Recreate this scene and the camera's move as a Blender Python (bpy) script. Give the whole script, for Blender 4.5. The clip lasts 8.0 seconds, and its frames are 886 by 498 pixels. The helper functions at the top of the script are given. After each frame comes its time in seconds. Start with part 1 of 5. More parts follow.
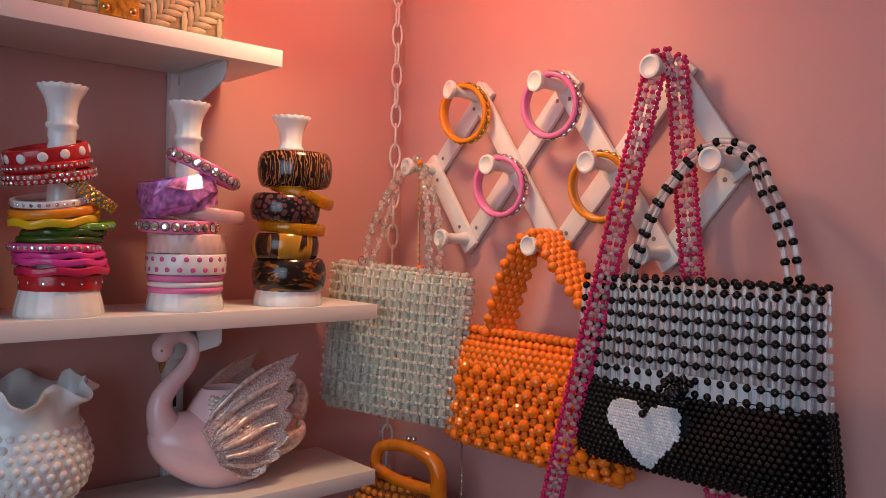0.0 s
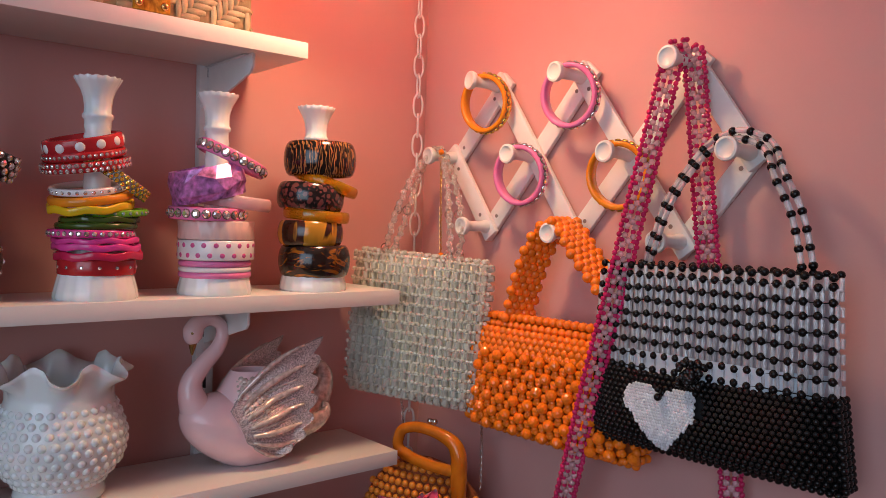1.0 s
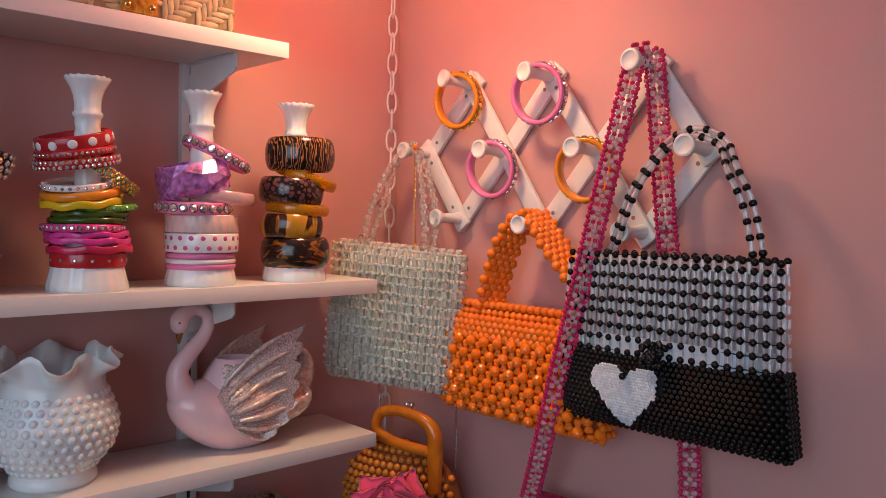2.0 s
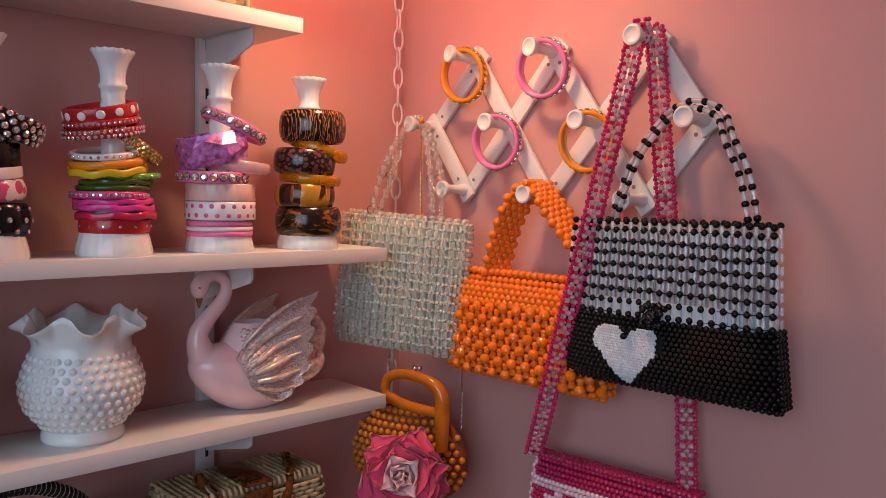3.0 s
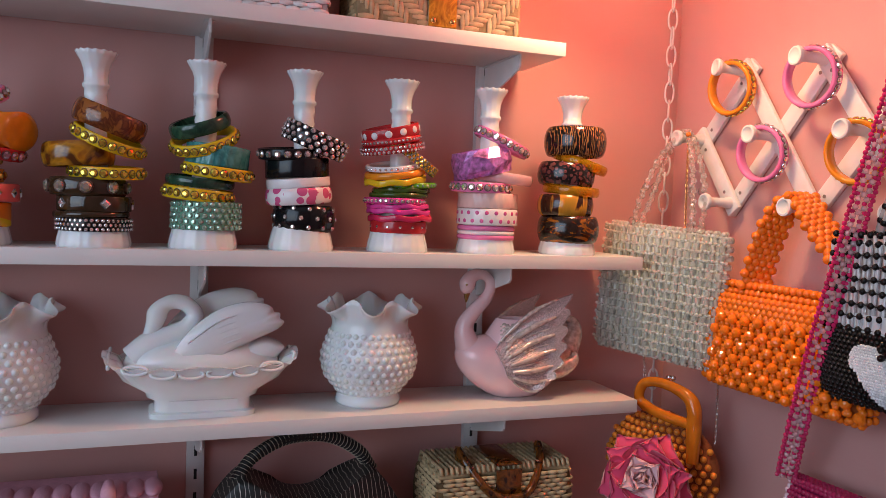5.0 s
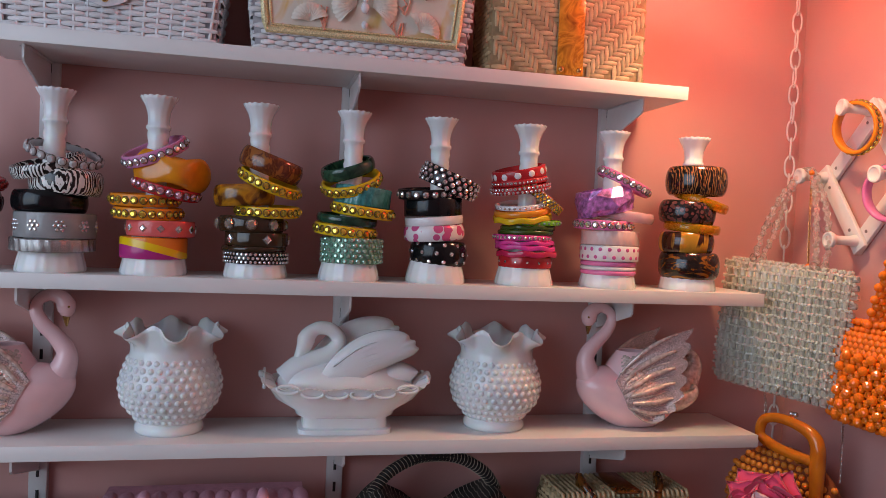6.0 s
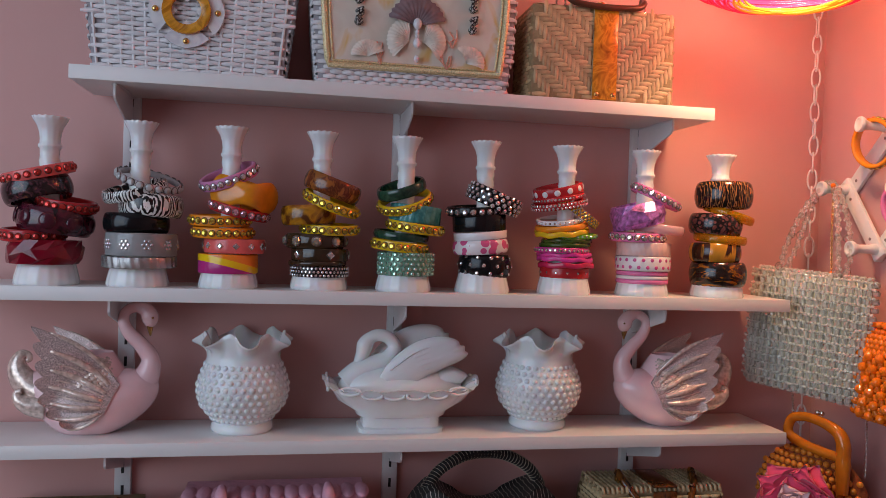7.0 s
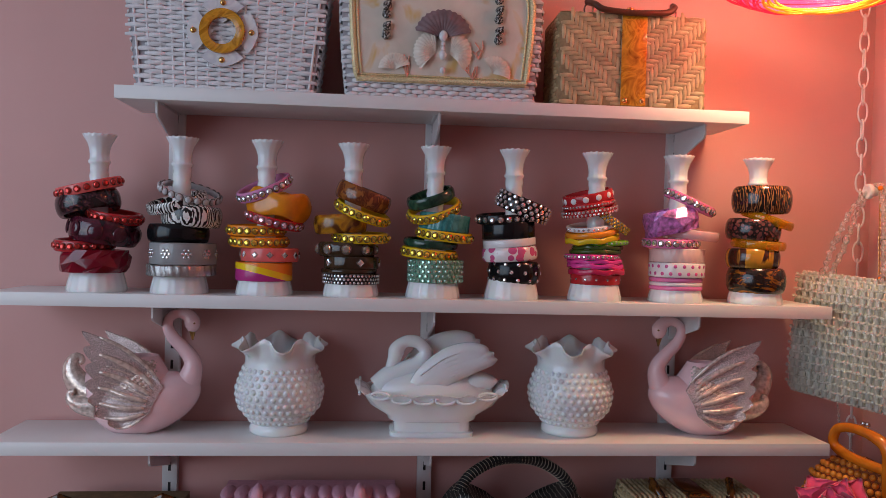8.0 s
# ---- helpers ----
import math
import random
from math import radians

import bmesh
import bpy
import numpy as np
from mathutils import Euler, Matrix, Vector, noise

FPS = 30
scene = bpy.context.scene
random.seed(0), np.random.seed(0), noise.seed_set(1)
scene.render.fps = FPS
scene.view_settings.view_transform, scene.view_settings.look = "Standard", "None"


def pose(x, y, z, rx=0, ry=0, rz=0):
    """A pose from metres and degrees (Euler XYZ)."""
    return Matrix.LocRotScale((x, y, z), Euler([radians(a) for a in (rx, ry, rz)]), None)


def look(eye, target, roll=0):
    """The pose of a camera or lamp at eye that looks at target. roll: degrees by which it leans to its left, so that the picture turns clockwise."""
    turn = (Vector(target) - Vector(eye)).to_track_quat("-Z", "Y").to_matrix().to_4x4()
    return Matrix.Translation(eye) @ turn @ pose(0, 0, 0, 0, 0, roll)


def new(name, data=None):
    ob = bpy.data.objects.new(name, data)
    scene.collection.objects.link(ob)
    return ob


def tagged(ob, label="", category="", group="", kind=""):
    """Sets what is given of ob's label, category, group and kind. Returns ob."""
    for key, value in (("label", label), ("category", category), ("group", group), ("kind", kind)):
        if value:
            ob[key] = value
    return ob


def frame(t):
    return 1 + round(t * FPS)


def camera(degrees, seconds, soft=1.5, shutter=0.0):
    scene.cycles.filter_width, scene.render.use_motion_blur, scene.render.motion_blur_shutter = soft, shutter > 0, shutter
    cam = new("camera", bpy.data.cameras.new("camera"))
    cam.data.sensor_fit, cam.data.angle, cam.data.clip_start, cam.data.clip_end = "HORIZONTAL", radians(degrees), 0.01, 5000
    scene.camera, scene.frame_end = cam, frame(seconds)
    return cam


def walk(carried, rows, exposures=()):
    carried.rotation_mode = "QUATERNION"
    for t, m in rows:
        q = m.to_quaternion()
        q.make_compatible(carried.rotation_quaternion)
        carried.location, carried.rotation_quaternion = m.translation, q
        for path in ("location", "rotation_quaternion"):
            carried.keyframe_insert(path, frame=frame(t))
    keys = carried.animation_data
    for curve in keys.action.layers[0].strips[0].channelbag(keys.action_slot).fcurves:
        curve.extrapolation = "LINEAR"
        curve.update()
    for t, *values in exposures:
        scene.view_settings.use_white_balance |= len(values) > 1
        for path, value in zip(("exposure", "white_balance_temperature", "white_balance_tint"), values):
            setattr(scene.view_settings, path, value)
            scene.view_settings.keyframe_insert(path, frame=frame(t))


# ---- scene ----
cam = camera(59.3, 8.0, 0.7)
PATH = [
    (0, (-0.739, -0.919, 1.303), (0.597, 0.568, 1.269), 1.4),
    (0.5, (-0.723, -0.935, 1.3), (0.567, 0.592, 1.244), 1.8),
    (1, (-0.753, -0.937, 1.301), (0.541, 0.587, 1.238), 1.5),
    (1.5, (-0.785, -0.95, 1.305), (0.523, 0.562, 1.237), 1.3),
    (1.7, (-0.788, -0.957, 1.305), (0.549, 0.528, 1.233), 1.4),
    (2.8, (-0.836, -0.972, 1.289), (0.557, 0.459, 1.181), 0.9),
    (3, (-0.843, -0.978, 1.288), (0.539, 0.461, 1.155), 1.2),
    (3.5, (-0.876, -0.979, 1.283), (0.501, 0.464, 1.131), 1.0),
    (4, (-0.921, -0.977, 1.285), (0.391, 0.522, 1.112), 0.8),
    (4.5, (-0.873, -1.029, 1.283), (0.161, 0.676, 1.132), 1.2),
    (5, (-0.81, -1.093, 1.277), (-0.116, 0.78, 1.17), 2.2),
    (5.2, (-0.786, -1.124, 1.296), (-0.243, 0.797, 1.167), 2.3),
    (6.3, (-0.881, -1.165, 1.293), (-0.465, 0.791, 1.249), 2.5),
    (6.5, (-0.88, -1.189, 1.298), (-0.491, 0.772, 1.248), 2.3),
    (7, (-0.916, -1.232, 1.298), (-0.536, 0.731, 1.265), 1.9),
    (7.5, (-0.893, -1.255, 1.299), (-0.576, 0.719, 1.281), 1.6),
    (8, (-0.849, -1.261, 1.304), (-0.664, 0.73, 1.278), 1.5),
]
walk(cam, [(t, look(eye, target, roll)) for t, eye, target, roll in PATH],
     [(0, -0.16), (0.5, -0.07), (1, 0.02), (1.5, -0.04), (3, 0.0), (4, 0.04), (4.6, 0.28), (5.2, 0.28), (6.3, 0.06), (8, -0.02)])

# ---- light ----
world = bpy.data.worlds.new("world")
scene.world = world
world.use_nodes = True
sky = world.node_tree.nodes.new("ShaderNodeTexSky")
sky.sky_type, sky.sun_disc = "NISHITA", False
sky.sun_elevation, sky.sun_rotation = radians(35), radians(200)
back = world.node_tree.nodes["Background"]
back.inputs["Strength"].default_value = 0.1
world.node_tree.links.new(sky.outputs[0], back.inputs[0])


def lamp(name, kind, m, power, colour, size, size_y=0.0):
    data = bpy.data.lights.new(name, kind)
    data.energy, data.color = power, colour
    if kind == "AREA":
        data.shape, data.size, data.size_y = "RECTANGLE", size, size_y
    else:
        data.shadow_soft_size = size
    ob = new(name, data)
    ob.matrix_world = m
    return ob


LAMP_AT = (-0.258, -0.28, 1.706)
lamp("window_daylight", "AREA", look((-2.25, -1.42, 1.55), (-0.1, -0.55, 1.1)), 18.6, (0.60, 0.77, 1.0), 1.7, 1.4)
lamp("pendant_bulb", "POINT", pose(*LAMP_AT), 9.1, (1.0, 0.73, 0.43), 0.05)
scene.view_settings.exposure = 0.0

# ---- geometry helpers ----
TAU = 2 * math.pi


class Geo:
    """Collects vertices and faces of one mesh, with a material slot for each face."""

    def __init__(self):
        self.v, self.f, self.s, self.n = [], [], [], 0

    def add(self, verts, faces, m=None, slot=0):
        a = np.asarray(verts, float).reshape(-1, 3)
        if m is not None:
            k = np.array(m)
            a = a @ k[:3, :3].T + k[:3, 3]
        n = self.n
        self.v.append(a)
        self.f.extend([tuple(i + n for i in face) for face in faces])
        self.s.extend([slot] * len(faces))
        self.n += len(a)
        return self

    def mesh(self, name, smooth=40):
        me = bpy.data.meshes.new(name)
        me.from_pydata(np.concatenate(self.v).tolist(), [], self.f)
        me.polygons.foreach_set("material_index", self.s)
        me.polygons.foreach_set("use_smooth", [smooth > 0] * len(self.f))
        if 0 < smooth < 180:
            me.set_sharp_from_angle(angle=radians(smooth))
        me.update()
        return me


def grid_faces(nu, nv, close_u=False, close_v=False):
    """Faces of a grid of nu rows of nv vertices."""
    out = []
    for i in range(nu if close_u else nu - 1):
        for j in range(nv if close_v else nv - 1):
            a, b = i * nv + j, i * nv + (j + 1) % nv
            c, d = ((i + 1) % nu) * nv + (j + 1) % nv, ((i + 1) % nu) * nv + j
            out.append((a, b, c, d))
    return out


def lathe(profile, n=32, shape=None, ring=False, cap=True):
    """Turns (radius, height) pairs round z. shape(angle, radius, height) may return a changed radius and height. ring: the profile closes on itself."""
    v = []
    for r, z in profile:
        for k in range(n):
            a = TAU * k / n
            rr, zz = shape(a, r, z) if shape else (r, z)
            v.append((rr * math.cos(a), rr * math.sin(a), zz))
    f = grid_faces(len(profile), n, ring, True)
    if not ring and cap:
        f.append(tuple(reversed(range(n))))
        f.append(tuple(range((len(profile) - 1) * n, len(profile) * n)))
    return v, f


def box(x0, x1, y0, y1, z0, z1, b=0.0):
    """A box, its edges bevelled by b."""
    bm = bmesh.new()
    bmesh.ops.create_cube(bm, size=1)
    for p in bm.verts:
        p.co = ((x0 + x1) / 2 + p.co.x * (x1 - x0), (y0 + y1) / 2 + p.co.y * (y1 - y0), (z0 + z1) / 2 + p.co.z * (z1 - z0))
    if b:
        bmesh.ops.bevel(bm, geom=bm.edges[:], offset=b, segments=2, profile=0.5, affect="EDGES")
    bm.verts.index_update()
    out = [tuple(p.co) for p in bm.verts], [tuple(q.index for q in g.verts) for g in bm.faces]
    bm.free()
    return out


def ico(sub):
    bm = bmesh.new()
    bmesh.ops.create_icosphere(bm, subdivisions=sub, radius=1)
    bm.verts.index_update()
    out = [tuple(p.co) for p in bm.verts], [tuple(q.index for q in g.verts) for g in bm.faces]
    bm.free()
    return out


ICO1, ICO2, ICO3 = ico(1), ico(2), ico(3)


def smooth_path(points, n):
    """A Catmull-Rom curve through the points, n steps to a piece."""
    p = [Vector(q) for q in points]
    p = [2 * p[0] - p[1]] + p + [2 * p[-1] - p[-2]]
    out = []
    for i in range(1, len(p) - 2):
        for k in range(n):
            t = k / n
            out.append(0.5 * (2 * p[i] + (p[i + 1] - p[i - 1]) * t + (2 * p[i - 1] - 5 * p[i] + 4 * p[i + 1] - p[i + 2]) * t * t
                              + (3 * p[i] - p[i - 1] - 3 * p[i + 1] + p[i + 2]) * t ** 3))
    return out + [p[-2]]


def even(points, step):
    """Points at even steps along a polyline, with the direction at each."""
    out, left = [], 0.0
    for a, b in zip(points, points[1:]):
        a, b = Vector(a), Vector(b)
        d = (b - a).length
        while left < d:
            out.append((a.lerp(b, left / d), (b - a).normalized()))
            left += step
        left -= d
    return out


def tube(points, radius, n=8, closed=False, flat=1.0):
    """A tube along points; radius is a number or a list, flat squeezes it across."""
    p = [Vector(q) for q in points]
    m = len(p)
    v, side = [], None
    for i in range(m):
        a, b = (p[i - 1], p[(i + 1) % m]) if closed else (p[max(i - 1, 0)], p[min(i + 1, m - 1)])
        d = (b - a).normalized()
        if side is None:
            side = d.orthogonal().normalized()
        side = (side - d * side.dot(d)).normalized()
        up = d.cross(side)
        r = radius[i] if isinstance(radius, (list, tuple)) else radius
        for k in range(n):
            w = TAU * k / n
            v.append(p[i] + side * (r * math.cos(w)) + up * (r * flat * math.sin(w)))
    f = grid_faces(m, n, closed, True)
    if not closed:
        f.append(tuple(reversed(range(n))))
        f.append(tuple(range((m - 1) * n, m * n)))
    return v, f


def turned(at, axis, scale=1.0):
    """A matrix that sets z along axis at a place; scale: a number or three."""
    q = Vector(axis).to_track_quat("Z", "Y")
    return Matrix.LocRotScale(Vector(at), q, Vector((scale,) * 3) if isinstance(scale, (int, float)) else Vector(scale))


def part(name, geo, material, parent=None, label="", smooth=40):
    """Links a mesh (a Geo or ready mesh data) as one object, under a thing or a part."""
    me = geo.mesh(name, smooth) if isinstance(geo, Geo) else geo
    if not len(me.materials):
        for m in material if isinstance(material, (list, tuple)) else [material]:
            me.materials.append(m)
    ob = new(name, me)
    if parent is not None:
        ob.parent = parent
    return tagged(ob, label)


def thing(name, m, label, category, group="", kind=""):
    ob = new(name)
    ob.empty_display_size = 0.02
    ob.matrix_world = m
    return tagged(ob, label, category, group, kind)


def solid(name, geo, material, label, category="", group="", kind="", m=None, smooth=40):
    ob = part(name, geo, material, None, label, smooth)
    if m is not None:
        ob.matrix_world = m
    return tagged(ob, "", category, group, kind)


# ---- materials ----
def nodes_of(name):
    m = bpy.data.materials.new(name)
    m.use_nodes = True
    t = m.node_tree
    return m, t, t.nodes["Principled BSDF"]


def set_in(b, **values):
    names = {"rough": "Roughness", "metal": "Metallic", "clear": "Transmission Weight", "ior": "IOR", "coat": "Coat Weight", "sss": "Subsurface Weight",
             "sheen": "Sheen Weight", "spec": "Specular IOR Level"}
    for k, v in values.items():
        b.inputs[names[k]].default_value = v


def ramp(t, fac, stops, hard=False):
    r = t.nodes.new("ShaderNodeValToRGB")
    if hard:
        r.color_ramp.interpolation = "CONSTANT"
    e = r.color_ramp.elements
    while len(e) < len(stops):
        e.new(0.5)
    for q, (p, c) in zip(e, stops):
        q.position, q.color = p, (*c, 1)
    t.links.new(fac, r.inputs[0])
    return r.outputs[0]


def coords(t, scale=(1, 1, 1), turn=(0, 0, 0)):
    c, m = t.nodes.new("ShaderNodeTexCoord"), t.nodes.new("ShaderNodeMapping")
    m.inputs["Scale"].default_value, m.inputs["Rotation"].default_value = scale, turn
    t.links.new(c.outputs["Object"], m.inputs[0])
    return m.outputs[0]


def noise_of(t, vec, scale, detail=4, distort=0.0):
    n = t.nodes.new("ShaderNodeTexNoise")
    n.inputs["Scale"].default_value, n.inputs["Detail"].default_value, n.inputs["Distortion"].default_value = scale, detail, distort
    t.links.new(vec, n.inputs["Vector"])
    return n.outputs["Fac"]


def bump(t, b, height, strength, distance=0.001):
    n = t.nodes.new("ShaderNodeBump")
    n.inputs["Strength"].default_value, n.inputs["Distance"].default_value = strength, distance
    t.links.new(height, n.inputs["Height"])
    t.links.new(n.outputs[0], b.inputs["Normal"])


def plain(name, colour, vary=0.12, scale=60, relief=0.0, relief_scale=300, each=0.0, **values):
    """A surface of one colour with cloudy variation, fine relief and, for alike pieces, a shade that differs from piece to piece."""
    m, t, b = nodes_of(name)
    vec = coords(t)
    lo, hi = [c * (1 - vary) for c in colour], [min(1, c * (1 + vary)) for c in colour]
    col = ramp(t, noise_of(t, vec, scale, 5), [(0.3, lo), (0.7, hi)])
    if each:
        info, mul, hue = t.nodes.new("ShaderNodeObjectInfo"), t.nodes.new("ShaderNodeMapRange"), t.nodes.new("ShaderNodeHueSaturation")
        mul.inputs["To Min"].default_value, mul.inputs["To Max"].default_value = 1 - each, 1 + each
        t.links.new(info.outputs["Random"], mul.inputs[0])
        t.links.new(mul.outputs[0], hue.inputs["Value"])
        t.links.new(col, hue.inputs["Color"])
        col = hue.outputs[0]
    t.links.new(col, b.inputs["Base Color"])
    set_in(b, **{"rough": 0.4, **values})
    if relief:
        bump(t, b, noise_of(t, vec, relief_scale, 6), relief)
    return m


def marbled(name, stops, scale, distort=1.5, stretch=(1, 1, 1), turn=(0, 0, 0), hard=False, **values):
    """Swirled or mottled resin: a noise through a colour ramp."""
    m, t, b = nodes_of(name)
    t.links.new(ramp(t, noise_of(t, coords(t, stretch, turn), scale, 3, distort), stops, hard), b.inputs["Base Color"])
    set_in(b, **{"rough": 0.17, "coat": 0.12, **values})
    return m


def striped(name, a, c, scale, distort, turn=(0, 0, 0), width=0.5, **values):
    """Zebra stripes that wander."""
    m, t, b = nodes_of(name)
    w = t.nodes.new("ShaderNodeTexWave")
    w.inputs["Scale"].default_value, w.inputs["Distortion"].default_value = scale, distort
    w.inputs["Detail"].default_value, w.inputs["Detail Scale"].default_value = 2, 1.5
    t.links.new(coords(t, (1, 1, 0.25), turn), w.inputs["Vector"])
    t.links.new(ramp(t, w.outputs["Fac"], [(0, a), (width, c)], True), b.inputs["Base Color"])
    set_in(b, **{"rough": 0.17, "coat": 0.12, **values})
    return m


def spotted(name, ground, spot, scale, size, **values):
    """Leopard spots from cells."""
    m, t, b = nodes_of(name)
    w = t.nodes.new("ShaderNodeTexVoronoi")
    w.inputs["Scale"].default_value = scale
    t.links.new(coords(t), w.inputs["Vector"])
    t.links.new(ramp(t, w.outputs["Distance"], [(0, ground), (size * 0.55, spot), (size, ground)], True), b.inputs["Base Color"])
    set_in(b, **{"rough": 0.17, "coat": 0.12, **values})
    return m


def banded(name, stops, slope, **values):
    """Flat bands of colour laid across an object, along a slope."""
    m, t, b = nodes_of(name)
    c, d, a = t.nodes.new("ShaderNodeTexCoord"), t.nodes.new("ShaderNodeVectorMath"), t.nodes.new("ShaderNodeMath")
    d.operation, a.operation = "DOT_PRODUCT", "ADD"
    d.inputs[1].default_value, a.inputs[1].default_value = slope, 0.5
    t.links.new(c.outputs["Object"], d.inputs[0])
    t.links.new(d.outputs["Value"], a.inputs[0])
    t.links.new(ramp(t, a.outputs[0], stops, True), b.inputs["Base Color"])
    set_in(b, **values)
    return m


WALL = plain("pink_wall_paint", (0.62, 0.335, 0.305), 0.05, 3, 0.12, 220, rough=0.55)
WHITE = plain("white_laminate", (0.74, 0.72, 0.70), 0.03, 12, 0.05, 400, rough=0.38)
STEEL_WHITE = plain("white_enamelled_steel", (0.70, 0.69, 0.69), 0.04, 30, rough=0.35)
SLOT = plain("dark_slot", (0.02, 0.02, 0.02), rough=0.8)
MILK = plain("milk_glass", (0.82, 0.81, 0.80), 0.02, 30, 0.05, 90, rough=0.2, sss=0.15, coat=0.15)
PEG = plain("white_painted_wood", (0.76, 0.74, 0.71), 0.04, 40, 0.08, 150, rough=0.35)
HOLE = plain("screw_hole_grey", (0.22, 0.18, 0.17), rough=0.6)
CEILING = plain("white_ceiling_paint", (0.75, 0.72, 0.70), 0.03, 4, 0.1, 200, rough=0.8)
FLOOR = plain("oak_floor", (0.28, 0.17, 0.09), 0.2, 6, 0.1, 80, rough=0.45)
CHAIN = plain("white_plastic_chain", (0.74, 0.70, 0.69), 0.04, 40, rough=0.4)

# ---- structure ----
X0, X1, Y0, Y1, TOP = -2.4, 0.0, -2.8, 0.0, 2.5
solid("floor", Geo().add(*box(X0 - 0.1, X1 + 0.1, Y0 - 0.1, Y1 + 0.1, -0.1, 0)), FLOOR, "brown oak floor boards", "floor", kind="structure")
solid("ceiling", Geo().add(*box(X0 - 0.1, X1 + 0.1, Y0 - 0.1, Y1 + 0.1, TOP, TOP + 0.1)), CEILING, "plain white painted ceiling", "ceiling", kind="structure")
solid("wall_north", Geo().add(*box(X0 - 0.1, X1 + 0.1, 0, 0.1, 0, TOP)), WALL, "satin pink painted wall behind the shelves", "wall", kind="structure")
solid("wall_east", Geo().add(*box(0, 0.1, Y0, 0, 0, TOP)), WALL, "satin pink painted wall beside the shelves", "wall", kind="structure")
solid("wall_south", Geo().add(*box(X0 - 0.1, X1 + 0.1, Y0 - 0.1, Y0, 0, TOP)), WALL, "plain pink painted wall", "wall", kind="structure")
g = Geo()
WY0, WY1, WZ0, WZ1 = -2.27, -0.57, 0.8, 2.3
for b in ((Y0, WY0, 0, TOP), (WY1, 0, 0, TOP), (WY0, WY1, 0, WZ0), (WY0, WY1, WZ1, TOP)):
    g.add(*box(X0 - 0.1, X0, *b))
solid("wall_west", g, WALL, "pink painted wall with a window opening", "wall", kind="structure")

# ---- shelving ----
FRONT, REAR, THICK = -0.147, -0.014, 0.018
MID_Z, LOW_Z, TOP_Z, FOOT_Z = 1.216, 1.009, 1.505, 0.775
for x0, x1, z, words in ((-1.207, -0.293, TOP_Z, "short white laminate wall shelf holding wicker handbags"),
                         (-1.372, -0.153, MID_Z, "long white laminate wall shelf holding vases stacked with bangles"),
                         (-1.370, -0.150, LOW_Z, "long white laminate wall shelf holding milk glass and swans"),
                         (-1.370, -0.150, FOOT_Z, "white laminate wall shelf holding wicker purses")):
    shelf = thing("wall_shelf", pose((x0 + x1) / 2, REAR, z), words, "shelf", "wall shelves")
    w = (x1 - x0) / 2
    part("board", Geo().add(*box(-w, w, FRONT - REAR + 0.0008, 0, -THICK, 0, 0.0008)), WHITE, shelf)
    part("edge_band", Geo().add(*box(-w, w, FRONT - REAR, FRONT - REAR + 0.0008, -THICK - 0.0002, 0.0002, 0.0003)), WHITE, shelf)

STAND_X = (-1.154, -0.754, -0.353)
for x in STAND_X:
    s = thing("shelf_standard", pose(x, -0.0005, 0.70), "white slotted steel upright screwed to the pink wall", "shelf upright", "shelf uprights")
    h = 0.955
    g = Geo()
    g.add(*box(-0.0115, 0.0115, -0.0125, 0, 0, h, 0.0012))
    part("channel", g, STEEL_WHITE, s)
    g = Geo().add(*box(-0.002, 0.002, -0.0132, -0.0126, 0, 0.014))
    slot = g.mesh("slot")
    slot.materials.append(SLOT)
    for k in range(int(h / 0.032)):
        for dz in (0.006,):
            o = part("slot", slot, SLOT, s)
            o.location = (0, 0, 0.006 + 0.032 * k)

g = Geo()
prof = [(-0.012, 0.0), (-0.128, 0.0), (-0.131, 0.004), (-0.131, -0.016), (-0.126, -0.021), (-0.012, -0.052)]
n = len(prof)
g.add([(-0.0014, y, z) for y, z in prof] + [(0.0014, y, z) for y, z in prof],
      [tuple(range(n)), tuple(reversed(range(n, 2 * n)))] + [(i, i + n, (i + 1) % n + n, (i + 1) % n) for i in range(n)])
g.add(*box(-0.006, 0.006, -0.124, -0.012, -0.0012, -0.0002))
bracket = g.mesh("shelf_bracket", 30)
bracket.materials.append(STEEL_WHITE)
for z in (TOP_Z, MID_Z, LOW_Z, FOOT_Z):
    for x in STAND_X:
        o = new("shelf_bracket", bracket)
        o.matrix_world = pose(x, 0, z - THICK - 0.0003)
        tagged(o, "white steel shelf bracket hooked into the upright", "bracket", "shelf brackets")

# ---- bud vases ----
def vase_shape(a, r, z):
    if z > 0.212:
        k = (z - 0.212) / 0.012
        return r * (1 + 0.028 * k * math.cos(16 * a)), z + 0.0005 * k * math.cos(16 * a)
    if z < 0.034 and r > 0.02:
        return r * (1 + 0.012 * math.cos(20 * a)), z
    if 0.1 < z < 0.180:
        return r * (1 + 0.075 * math.sin(4 * a + z * 420)), z
    return r * (1 + 0.012 * math.cos(12 * a)), z


